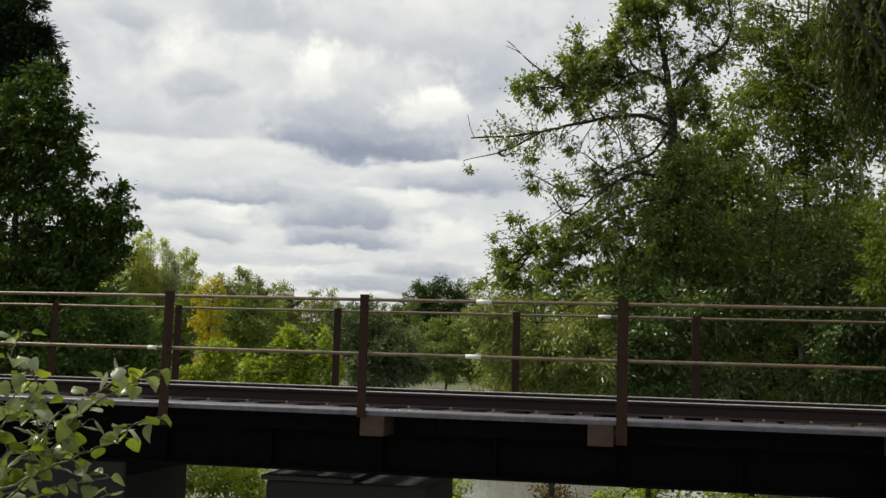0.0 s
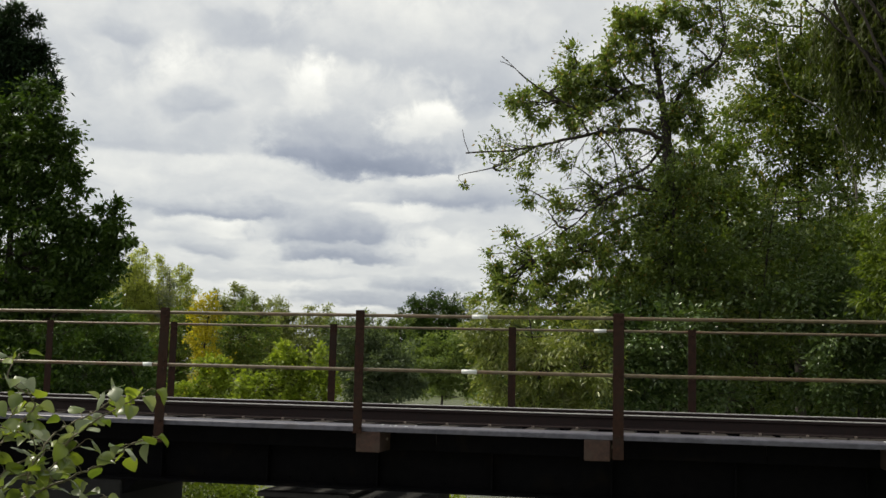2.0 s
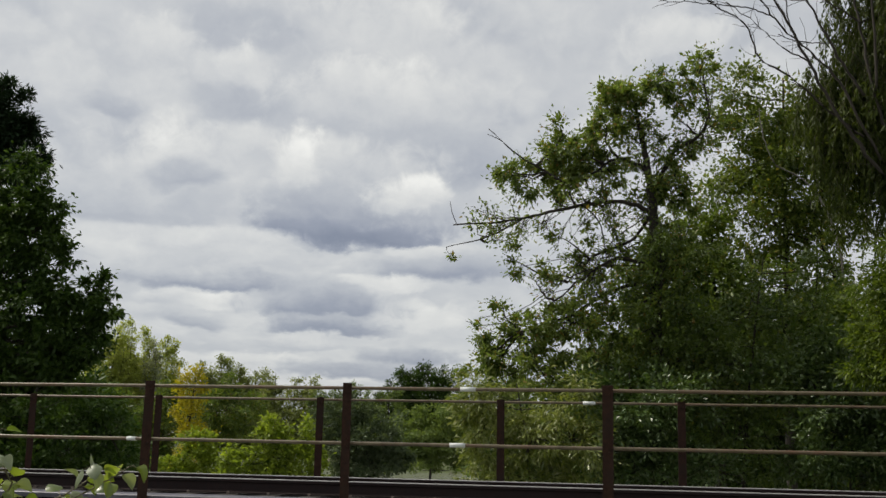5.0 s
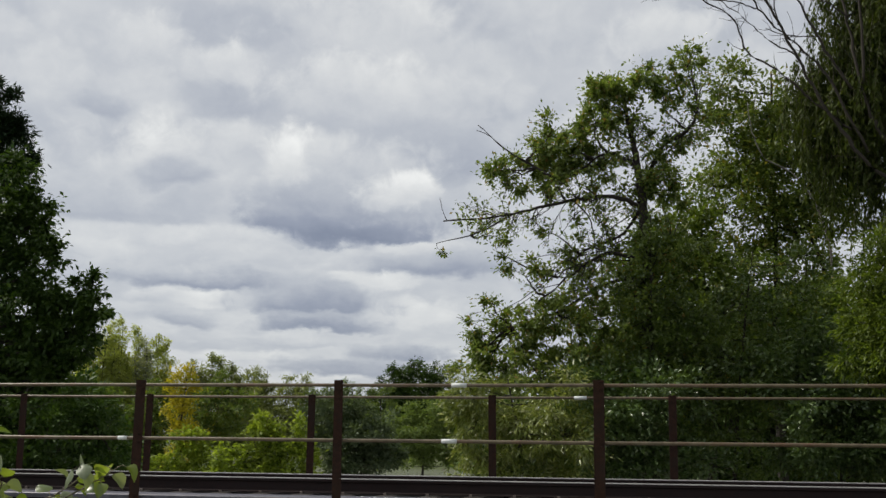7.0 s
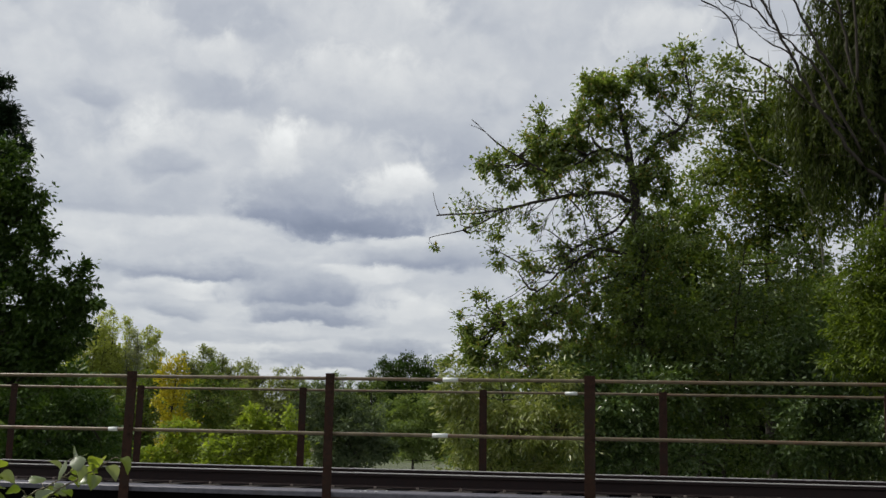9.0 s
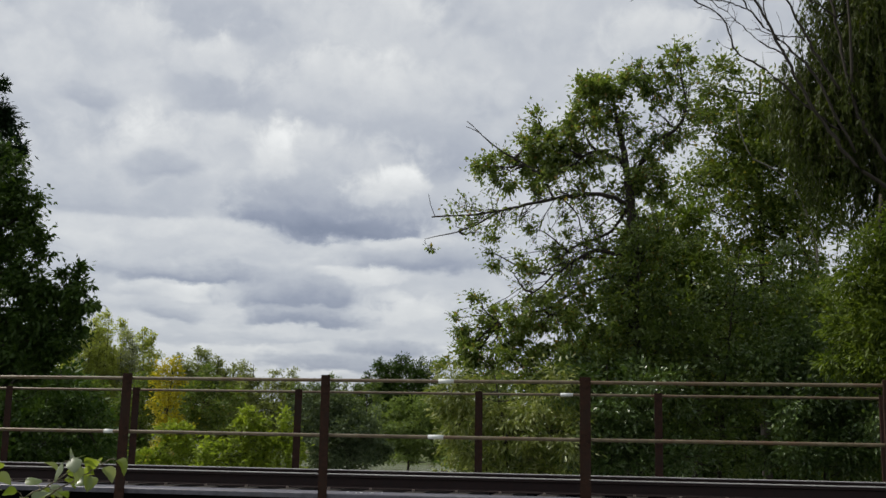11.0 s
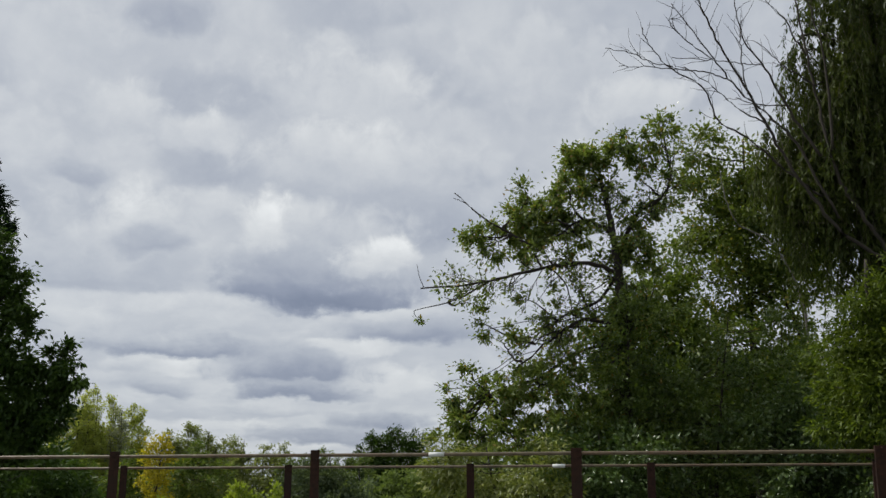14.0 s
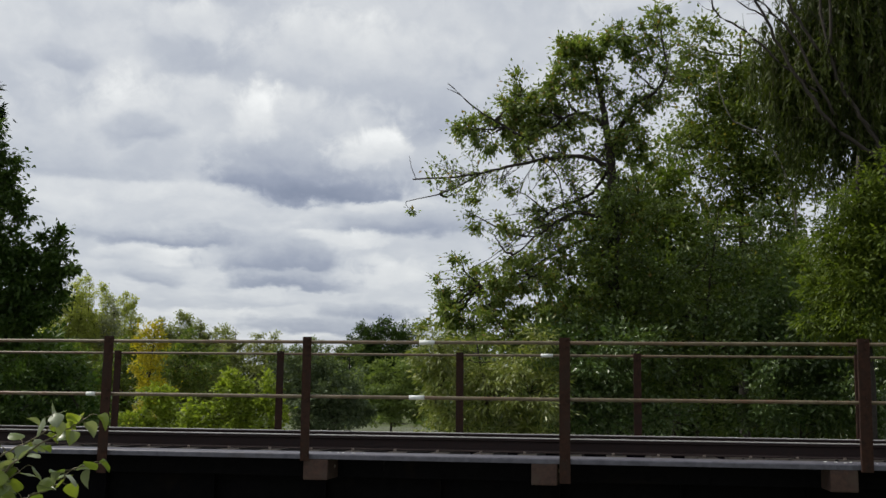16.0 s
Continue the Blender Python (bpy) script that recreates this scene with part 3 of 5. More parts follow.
# cross bracing under the deck
for i in range(12):
    x = X0 + 1.5 + i * 3.0
    part("cross_brace", new_box(x - 0.05, x + 0.05, 0.92, 2.35, 0.62, 0.72), GIRDER, bridge)

# black fascia boards that close the tie ends
for y in (0.525, 2.755):
    x = X0
    while x < X1:
        part("fascia_board", new_box(x, x + 3.594, y - 0.018, y, 0.70, DECK - 0.06, 0.004), GIRDER, bridge)
        x += 3.6

# walkway plates beside the track, near and far
for y0, y1 in ((0.03, 0.52), (2.78, 3.24)):
    x = X0
    while x < X1:
        bm = new_box(x, x + 2.399, y0, y1, DECK - 0.06, DECK)
        long_edges = [e for e in bm.edges if abs(e.verts[0].co.x - e.verts[1].co.x) > 1 and e.verts[0].co.z > DECK - 0.01]
        bmesh.ops.bevel(bm, geom=long_edges, offset=0.022, segments=3, profile=0.6, affect="EDGES")
        part("walkway_plate", bm, PLATE, bridge, "worn grey walkway plate")
        x += 2.4


# running rails
def rail(y):
    prof = [(-0.07, 0.0), (0.07, 0.0), (0.07, 0.012), (0.012, 0.03), (0.009, 0.12), (0.036, 0.132), (0.036, 0.162), (-0.036, 0.162), (-0.036, 0.132), (-0.009, 0.12), (-0.012, 0.03), (-0.07, 0.012)]
    n = len(prof)
    v = [(x, y + a, DECK + 0.008 + b) for x in (X0, X1) for a, b in prof]
    f = [(i, (i + 1) % n, n + (i + 1) % n, n + i) for i in range(n)] + [tuple(range(n - 1, -1, -1)), tuple(range(n, 2 * n))]
    ob = put("rail", mesh_of("rail", v, f, RAILSTEEL), bridge, "rust-brown running rail")
    bm = new_box(X0, X1, y - 0.037, y + 0.037, DECK + 0.166, DECK + 0.178, 0.004)
    part("rail_head", bm, RAILHEAD, ob, "bright worn running surface")


rail(0.90)
rail(2.37)

# timber ties and rail clips
tie_me = clip_me = None
x = X0 + 0.2
while x < X1:
    if tie_me is None:
        ob = part("tie", new_box(-0.11, 0.11, 0.54, 2.74, DECK - 0.21, DECK - 0.002, 0.008), TIE, bridge)
        tie_me = ob.data
    else:
        ob = put("tie", tie_me, bridge)
    ob.location.x = x
    for yy in (0.90, 2.37):
        for sgn in (-1, 1):
            if clip_me is None:
                oc = part("rail_clip", new_box(-0.015, 0.015, -0.012, 0.012, 0, 0.026, 0.004), SPIKE, bridge)
                clip_me = oc.data
            else:
                oc = put("rail_clip", clip_me, bridge)
            oc.location = (x + 0.04 * sgn, yy + sgn * 0.085, DECK)
    x += 0.5


def pipe(y, z, r, x0, x1, name, parent, label=""):
    wd = Wood()
    pr = random.Random(int(z * 100 + y * 10))
    n = 26
    wd.tube([(x0 + (x1 - x0) * i / n, y + pr.uniform(-0.002, 0.002), z + pr.uniform(-0.0025, 0.0025)) for i in range(n + 1)], r, r, 10)
    return put(name, wd.mesh(name, RUST), parent, label)


def tape_band(x, y, z, r, parent, half=0.085):
    wd = Wood()
    wd.tube([(x - half, y, z), (x + half, y, z)], r, r, 14)
    put("tape_band", wd.mesh("tape_band", TAPE), parent, "white tape band wrapped on the pipe")


bb = bmesh.new()
bmesh.ops.create_cone(bb, cap_ends=True, segments=6, radius1=0.013, radius2=0.011, depth=0.02)
BOLT = bpy.data.meshes.new("bolt")
bb.to_mesh(BOLT)
bb.free()
BOLT.materials.append(POST)


def post(bm_x, y, z0, z1, parent, width=0.105, lean=0.0):
    """An angle-iron post: a wide leg facing across the bridge and a leg along it, with bolts."""
    bm = bmesh.new()
    box(bm, -width / 2, width / 2, -0.006, 0.006, z0, z1, 0.002)
    box(bm, -width / 2, -width / 2 + 0.012, 0.006, 0.055, z0, z1, 0.002)
    ob = part("post", bm, POST, parent, "rusted angle-iron post")
    ob.matrix_basis = pose(bm_x, y, 0, 0, lean, 0)
    for z in (MID - 0.045, MID + 0.045, TOP - 0.045, TOP + 0.03, DECK - 0.02):
        put("bolt", BOLT, ob, m=pose(0.015, -0.012, z, 90))
    return ob


front = thing("front_railing", (0, 0, 0), "rusty two-pipe railing on angle-iron posts along the bridge", "railing")
pipe(0.035, TOP, 0.0195, X0, X1, "top_pipe", front)
pipe(0.035, MID, 0.0195, X0, X1, "mid_pipe", front)
FRONT_POSTS = [-19.2, -16.4, -13.6, -10.9, -8.2, -5.54, -3.184, -0.354, 2.70, 5.6, 8.5, 11.4]
for i, x in enumerate(FRONT_POSTS):
    post(x, -0.01, 0.72 if i % 2 else 0.9, TOP + 0.055, front, 0.115 if i != 6 else 0.10, (0.4, -0.3, 0.0, 0.3, -0.2)[i % 5])
tape_band(-1.854, 0.035, TOP, 0.0235, front)
tape_band(-1.959, 0.035, MID, 0.0235, front)
tape_band(-5.73, 0.035, MID, 0.0225, front, 0.055)

back = thing("back_railing", (0, BACK, 0), "rusty pipe railing on the far side of the bridge", "railing")
pipe(0.035, TOP, 0.018, X0, X1, "top_pipe", back)
pipe(0.035, MID, 0.018, X0, X1, "mid_pipe", back)
for i, x in enumerate((-19.5, -16.8, -14.1, -11.6, -8.94, -6.95, -4.5, -1.9, 0.52, 3.4, 6.2, 9.0, 11.8)):
    post(x, 0.01, 0.9, TOP + 0.035, back, 0.105, (0.2, -0.3, 0.1)[i % 3])
tape_band(-0.703, 0.035, TOP, 0.0235, back)

# outrigger timbers that carry the posts
for i, x in enumerate(FRONT_POSTS):
    if i == 5:
        continue
    dx = 0.11 if i == 6 else (-0.22 if i in (7, 8) else 0.1)
    bm = new_box(-0.138, 0.138, 0.0, 0.69, 0.695, 0.918, 0.014)
    ob = part("outrigger", bm, BLOCK, bridge, "brown timber outrigger end")
    ob.location = (x + dx, 0.03, 0)
    bb = bmesh.new()
    bmesh.ops.create_cone(bb, cap_ends=True, segments=8, radius1=0.022, radius2=0.018, depth=0.03, matrix=pose(0.135, 0.3, 0.83, 0, 90, 0))
    part("bolt", bb, SPIKE, ob)

# white flecks on the walkway by the posts
pr = random.Random(9)
for x0, n in ((-2.95, 5), (2.35, 6)):
    for k in range(n):
        bm = bmesh.new()
        bmesh.ops.create_icosphere(bm, subdivisions=1, radius=1.0, matrix=Matrix.Diagonal((pr.uniform(0.012, 0.03), pr.uniform(0.01, 0.02), 0.006, 1)))
        ob = part("white_fleck", bm, TAPE, bridge)
        ob.location = (x0 + 0.09 * k + pr.uniform(-0.03, 0.03), pr.uniform(0.08, 0.3), DECK + 0.006)

# pier and abutments
pier = thing("bridge_pier", (-3.6, 1.63, 0), "stained concrete bridge pier, coloured dark for the bridge's shade", "pier")
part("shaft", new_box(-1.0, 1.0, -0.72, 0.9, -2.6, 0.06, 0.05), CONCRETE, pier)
part("cap", new_box(-1.05, 0.1, -0.76, 0.92, 0.06, 0.12, 0.015), CAPSTONE, pier, "stained concrete cap, coloured dark for shade")
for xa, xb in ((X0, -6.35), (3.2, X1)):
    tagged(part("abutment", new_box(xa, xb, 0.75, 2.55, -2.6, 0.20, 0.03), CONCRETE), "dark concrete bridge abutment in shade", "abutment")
kb = bmesh.new()
vs = [kb.verts.new(v) for v in ((-6.35, 0.8, 0.02), (-6.35, 0.8, 0.2), (-6.15, 0.8, 0.2), (-6.35, 2.4, 0.02), (-6.35, 2.4, 0.2), (-6.15, 2.4, 0.2))]
for f in ((0, 1, 2), (5, 4, 3), (0, 2, 5, 3), (1, 4, 5, 2), (0, 3, 4, 1)):
    kb.faces.new([vs[i] for i in f])
part("knee_brace", kb, GIRDER, bridge)

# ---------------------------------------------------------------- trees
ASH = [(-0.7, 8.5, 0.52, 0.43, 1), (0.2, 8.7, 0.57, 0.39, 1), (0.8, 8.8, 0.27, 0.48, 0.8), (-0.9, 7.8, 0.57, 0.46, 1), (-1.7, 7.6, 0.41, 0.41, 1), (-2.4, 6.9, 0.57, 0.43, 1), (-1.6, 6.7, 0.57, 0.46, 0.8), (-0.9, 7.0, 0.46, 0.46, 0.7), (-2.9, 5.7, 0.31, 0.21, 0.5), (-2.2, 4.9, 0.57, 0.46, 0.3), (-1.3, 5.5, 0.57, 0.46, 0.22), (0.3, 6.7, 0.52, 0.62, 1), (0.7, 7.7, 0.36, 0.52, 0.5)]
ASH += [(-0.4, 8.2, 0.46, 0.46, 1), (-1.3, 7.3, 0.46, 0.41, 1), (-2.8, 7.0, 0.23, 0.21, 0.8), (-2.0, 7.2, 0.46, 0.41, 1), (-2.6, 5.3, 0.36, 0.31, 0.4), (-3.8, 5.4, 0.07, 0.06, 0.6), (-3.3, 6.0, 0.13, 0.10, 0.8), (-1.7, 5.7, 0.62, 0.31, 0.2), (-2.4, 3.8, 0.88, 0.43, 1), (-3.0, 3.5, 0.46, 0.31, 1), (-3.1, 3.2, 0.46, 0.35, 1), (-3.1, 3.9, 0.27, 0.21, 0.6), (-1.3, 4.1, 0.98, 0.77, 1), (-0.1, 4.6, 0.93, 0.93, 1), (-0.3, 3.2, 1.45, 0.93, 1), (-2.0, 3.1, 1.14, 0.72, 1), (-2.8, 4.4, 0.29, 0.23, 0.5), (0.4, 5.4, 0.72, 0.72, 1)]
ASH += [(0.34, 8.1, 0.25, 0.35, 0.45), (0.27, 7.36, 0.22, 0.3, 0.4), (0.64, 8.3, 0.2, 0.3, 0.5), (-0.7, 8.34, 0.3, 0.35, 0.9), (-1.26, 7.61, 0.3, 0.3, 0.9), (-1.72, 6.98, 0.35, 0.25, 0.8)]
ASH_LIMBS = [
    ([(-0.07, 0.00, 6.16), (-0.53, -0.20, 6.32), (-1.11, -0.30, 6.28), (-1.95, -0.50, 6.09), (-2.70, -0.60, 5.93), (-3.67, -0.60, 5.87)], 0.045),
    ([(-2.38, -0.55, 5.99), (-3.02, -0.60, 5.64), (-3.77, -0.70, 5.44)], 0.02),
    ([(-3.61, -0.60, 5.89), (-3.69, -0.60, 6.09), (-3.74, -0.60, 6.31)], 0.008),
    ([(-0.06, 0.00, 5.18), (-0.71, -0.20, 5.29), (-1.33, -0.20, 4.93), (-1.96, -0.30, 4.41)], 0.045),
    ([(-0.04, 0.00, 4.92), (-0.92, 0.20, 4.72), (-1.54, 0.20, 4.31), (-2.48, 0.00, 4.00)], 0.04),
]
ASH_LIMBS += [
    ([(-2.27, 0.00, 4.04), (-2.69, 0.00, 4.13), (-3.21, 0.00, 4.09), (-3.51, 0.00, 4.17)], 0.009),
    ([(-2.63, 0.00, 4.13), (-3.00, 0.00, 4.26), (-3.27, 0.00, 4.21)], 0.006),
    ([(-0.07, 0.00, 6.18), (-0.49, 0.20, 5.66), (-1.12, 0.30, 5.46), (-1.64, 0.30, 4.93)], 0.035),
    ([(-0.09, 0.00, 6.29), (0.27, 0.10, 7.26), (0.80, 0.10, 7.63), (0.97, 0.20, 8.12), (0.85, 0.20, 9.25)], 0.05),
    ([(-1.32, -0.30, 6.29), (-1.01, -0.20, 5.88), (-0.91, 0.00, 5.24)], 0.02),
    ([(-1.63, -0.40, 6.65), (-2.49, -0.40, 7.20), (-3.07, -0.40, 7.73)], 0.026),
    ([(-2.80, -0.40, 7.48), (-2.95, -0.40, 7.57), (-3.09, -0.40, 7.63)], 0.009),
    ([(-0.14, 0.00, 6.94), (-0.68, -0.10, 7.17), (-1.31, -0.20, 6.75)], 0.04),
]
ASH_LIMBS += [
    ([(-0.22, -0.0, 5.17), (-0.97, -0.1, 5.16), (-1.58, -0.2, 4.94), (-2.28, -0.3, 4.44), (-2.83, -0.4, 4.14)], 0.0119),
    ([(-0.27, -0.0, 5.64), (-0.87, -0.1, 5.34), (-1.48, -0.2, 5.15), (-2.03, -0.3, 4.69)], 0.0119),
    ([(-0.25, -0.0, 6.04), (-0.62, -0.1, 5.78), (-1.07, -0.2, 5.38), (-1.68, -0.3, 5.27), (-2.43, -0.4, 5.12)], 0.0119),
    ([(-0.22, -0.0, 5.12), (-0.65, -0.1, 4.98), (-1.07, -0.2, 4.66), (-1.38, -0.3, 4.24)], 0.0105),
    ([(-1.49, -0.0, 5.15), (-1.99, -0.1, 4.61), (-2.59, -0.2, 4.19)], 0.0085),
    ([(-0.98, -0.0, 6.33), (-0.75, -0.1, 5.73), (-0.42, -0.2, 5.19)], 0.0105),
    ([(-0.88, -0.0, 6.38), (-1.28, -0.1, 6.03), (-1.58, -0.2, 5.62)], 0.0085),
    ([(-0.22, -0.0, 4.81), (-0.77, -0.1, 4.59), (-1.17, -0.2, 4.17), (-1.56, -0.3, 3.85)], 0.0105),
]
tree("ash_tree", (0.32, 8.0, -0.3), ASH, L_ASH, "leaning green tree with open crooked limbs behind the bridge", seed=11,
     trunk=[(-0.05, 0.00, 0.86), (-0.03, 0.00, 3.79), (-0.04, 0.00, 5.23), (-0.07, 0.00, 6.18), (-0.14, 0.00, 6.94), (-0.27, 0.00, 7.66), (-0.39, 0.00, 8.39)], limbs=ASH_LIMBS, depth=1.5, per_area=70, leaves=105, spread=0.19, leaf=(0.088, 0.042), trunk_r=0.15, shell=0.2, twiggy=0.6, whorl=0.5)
tree("climbing_vine", (0.30, 7.55, -0.3), ragged([(0.0, 5.6, 0.26, 0.42, 1), (0.05, 4.9, 0.42, 0.55, 1), (-0.1, 4.1, 0.55, 0.6, 1), (0.3, 3.4, 0.7, 0.6, 1), (-0.5, 3.0, 0.7, 0.5, 1), (0.6, 4.2, 0.35, 0.45, 0.8)], 130, 4),
     L_THICKET, "dense dark green vine climbing the leaning tree's trunk", "vine", seed=130, per_area=42, leaves=55, shell=0.2, spread=0.24, leaf=(0.08, 0.045), depth=0.6, trunk_r=0.03, whorl=0.3)
tree("willow_shrub", (-1.68, 6.5, -0.35), ragged([(-0.9, 2.3, 0.48, 0.57, 1), (-0.2, 2.2, 0.76, 0.67, 1), (0.5, 2.1, 0.67, 0.76, 1), (-0.5, 1.4, 0.76, 0.38, 1), (-1.0, 2.8, 0.38, 0.38, 1)], 20, 3),
     L_PALE, "pale glossy narrow-leaved shrub behind the bridge", "shrub", trunk_r=0.05, seed=20, per_area=70, leaves=75, shell=0.2, spread=0.22, leaf=(0.12, 0.032), hang=0.35)
tree("shrub", (-0.11, 7.0, -0.35), ragged([(-0.2, 2.2, 0.78, 0.78, 1), (0.5, 2.7, 0.88, 0.78, 1), (0.3, 1.6, 0.88, 0.49, 1), (-0.6, 2.7, 0.68, 0.59, 1)], 21, 3),
     L_GLOSS, "glossy dark green shrub behind the bridge", "shrub", trunk_r=0.05, seed=21, per_area=60, leaves=95, shell=0.2, spread=0.26, leaf=(0.092, 0.044))
tree("shrub", (1.64, 8.0, -0.35), ragged([(-0.3, 2.4, 1.13, 1.03, 1), (0.7, 2.0, 1.03, 0.82, 1), (0.2, 3.4, 1.1, 0.8, 1), (-0.6, 3.7, 0.82, 0.82, 1), (0.9, 3.9, 0.6, 0.7, 1), (0.3, 4.6, 0.5, 0.6, 1), (1.4, 4.7, 0.45, 0.6, 1), (1.3, 3.2, 0.7, 0.6, 1)], 22, 4),
     L_THICKET, "dense dark green thicket behind the bridge", "shrub", trunk_r=0.05, seed=22, per_area=40, leaves=62, shell=0.2, spread=0.3, leaf=(0.085, 0.045), whorl=0.3)
tree("shrub", (3.33, 7.5, -0.35), ragged([(-0.2, 2.1, 0.90, 0.70, 1), (0.4, 2.5, 0.80, 1.00, 1), (-0.4, 3.0, 0.90, 0.80, 1), (1.1, 2.1, 0.90, 0.90, 1)], 23, 3),
     L_GLOSS, "dense green shrub behind the bridge", "shrub", trunk_r=0.05, seed=23, per_area=60, leaves=95, shell=0.2, spread=0.26, leaf=(0.092, 0.044))
POPLAR_LIMBS = [([(1.45, 0.0, 4.96), (1.22, 0.0, 5.67), (1.05, 0.0, 6.19), (0.9, 0.0, 6.65), (0.73, 0.0, 7.19), (0.67, 0.0, 7.79)], 0.06), ([(1.43, 0.0, 5.08), (1.3, 0.0, 5.86), (1.27, 0.0, 6.52), (1.37, 0.0, 7.18)], 0.05), ([(0.62, 0.0, 6.79), (0.38, 0.0, 6.89), (-0.12, 0.0, 7.03), (-0.65, 0.0, 7.18), (-1.0, 0.0, 7.32)], 0.03)]
tree("poplar_tree", (3.28, 14.0, -0.35), [(-1.0, 10.5, 0.61, 0.54, 1), (-0.3, 9.9, 0.88, 0.94, 1), (0.4, 8.4, 1.01, 1.08, 1), (-0.2, 7.4, 1.21, 0.94, 1), (-0.6, 8.6, 0.67, 0.94, 1), (1.0, 6.7, 1.01, 1.08, 0.8), (-0.6, 6.1, 1.21, 1.08, 1), (1.1, 4.9, 1.21, 1.08, 1), (-0.8, 4.4, 1.62, 1.21, 1), (1.5, 7.7, 0.81, 1.08, 1), (1.2, 9.3, 0.61, 0.67, 1), (0.6, 9.9, 0.61, 0.61, 1), (0.9, 8.0, 0.74, 0.74, 1), (1.6, 8.6, 0.67, 0.67, 1), (-0.9, 9.3, 0.61, 0.74, 1), (-1.3, 8.1, 0.61, 0.61, 1), (0.0, 8.9, 0.81, 0.81, 1)],
     L_BACK, "tall green tree with yellowing leaves", seed=24, per_area=30, leaves=125, shell=0.25, spread=0.36, leaf=(0.105, 0.058), depth=2.5, trunk_r=0.13, whorl=0.25, limbs=POPLAR_LIMBS)
tree("tree", (3.71, 4.2, -0.35), ragged([(-0.0, 4.7, 0.37, 0.42, 1), (-0.3, 4.2, 0.32, 0.37, 1), (0.3, 4.1, 0.58, 0.67, 1), (-0.2, 3.6, 0.50, 0.50, 1), (0.1, 3.2, 0.75, 0.50, 1), (0.8, 4.6, 0.67, 1.00, 1), (0.4, 3.5, 0.67, 0.67, 1)], 25, 3),
     L_SUNNY, "yellow-green leafy tree beside the willow", seed=25, per_area=95, leaves=120, shell=0.15, spread=0.24, leaf=(0.085, 0.03), hang=0.25)
tree("tree", (1.52, 10.5, -0.35), ragged([(-0.8, 6.2, 0.64, 0.56, 1), (-0.2, 6.5, 0.56, 0.52, 1), (-1.2, 5.5, 0.56, 0.56, 1), (-0.4, 5.5, 0.70, 0.70, 1), (0.3, 5.0, 0.87, 0.81, 1), (-0.8, 4.5, 0.87, 0.81, 1), (0.3, 3.9, 1.05, 0.81, 1), (1.5, 4.5, 0.93, 0.93, 1), (-1.4, 3.8, 0.81, 0.70, 1), (-0.5, 3.4, 1.05, 0.70, 1), (1.3, 3.4, 1.05, 0.81, 1), (2.1, 3.8, 0.81, 0.81, 1)], 26, 2),
     L_MID, "lush green leafy tree behind the bridge", seed=26, per_area=44, leaves=80, shell=0.2, spread=0.3, leaf=(0.12, 0.062), depth=1.8, trunk_r=0.12)
tree("pine_tree", (-13.88, 8.5, -0.35), ragged([(0.38, 8.95, 0.36, 0.32, 1), (0.93, 9.15, 0.13, 0.08, 1), (0.49, 9.37, 0.12, 0.15, 1), (1.12, 8.4, 0.22, 0.15, 1), (0.79, 8.31, 0.4, 0.32, 1), (1.45, 7.83, 0.2, 0.16, 1), (0.91, 7.62, 0.5, 0.36, 1), (0.27, 8.17, 0.5, 0.6, 1), (-0.65, 8.76, 0.8, 0.9, 1), (-0.55, 7.51, 0.9, 0.8, 1)], 27, 6),
     L_PINE, "dark pine with a ragged crown", seed=27, per_area=120, leaves=150, shell=0.1, spread=0.2, leaf=(0.13, 0.032), trunk_r=0.2)
tree("maple_tree", (-12.35, 7.0, -0.35), ragged([(0.5, 6.0, 0.73, 0.68, 1), (-0.3, 6.4, 0.78, 0.78, 1), (1.1, 6.0, 0.29, 0.29, 1), (1.0, 5.0, 0.49, 0.54, 1), (2.1, 4.5, 0.44, 0.41, 1), (2.4, 4.3, 0.23, 0.44, 0.8), (1.7, 3.9, 0.68, 0.54, 1), (0.5, 4.2, 0.98, 0.98, 1), (-0.9, 5.0, 0.88, 1.47, 1), (0.4, 3.1, 1.08, 0.78, 1), (1.7, 3.0, 0.59, 0.39, 1), (-0.8, 2.9, 0.98, 0.98, 1), (2.3, 3.4, 0.32, 0.35, 1), (2.07, 3.82, 0.4, 0.4, 1), (1.73, 3.19, 0.5, 0.4, 1), (2.4, 3.93, 0.22, 0.22, 1), (1.11, 6.36, 0.33, 0.35, 1), (1.32, 5.73, 0.28, 0.28, 1), (1.04, 5.26, 0.4, 0.35, 1), (0.48, 6.21, 0.55, 0.5, 1), (0.49, 6.99, 0.45, 0.4, 1), (1.51, 5.25, 0.2, 0.2, 1), (0.25, 5.32, 0.6, 0.5, 1)], 28, 6),
     L_DARK, "dark green broad-leaved tree by the bridge", seed=28, per_area=46, leaves=105, shell=0.1, spread=0.27, leaf=(0.115, 0.05), trunk_r=0.16, hang=0.35, whorl=0.7,
     trunk=[(0, 0, -0.3), (0.1, 0, 2.2), (0.15, 0.1, 4.0), (0.0, 0, 5.6)])
tree("shrub", (-11.09, 6.2, -0.35), ragged([(-0.2, 2.0, 0.84, 0.65, 1), (1.0, 2.2, 0.75, 0.56, 1), (-1.3, 2.0, 0.84, 0.84, 1), (0.6, 1.5, 1.03, 0.47, 1), (1.9, 2.0, 0.47, 0.56, 1)], 29, 4),
     L_DARK, "dark green bush under the tree", "shrub", trunk_r=0.05, seed=29, per_area=60, leaves=90, whorl=0.4, shell=0.15, spread=0.26, leaf=(0.09, 0.045))


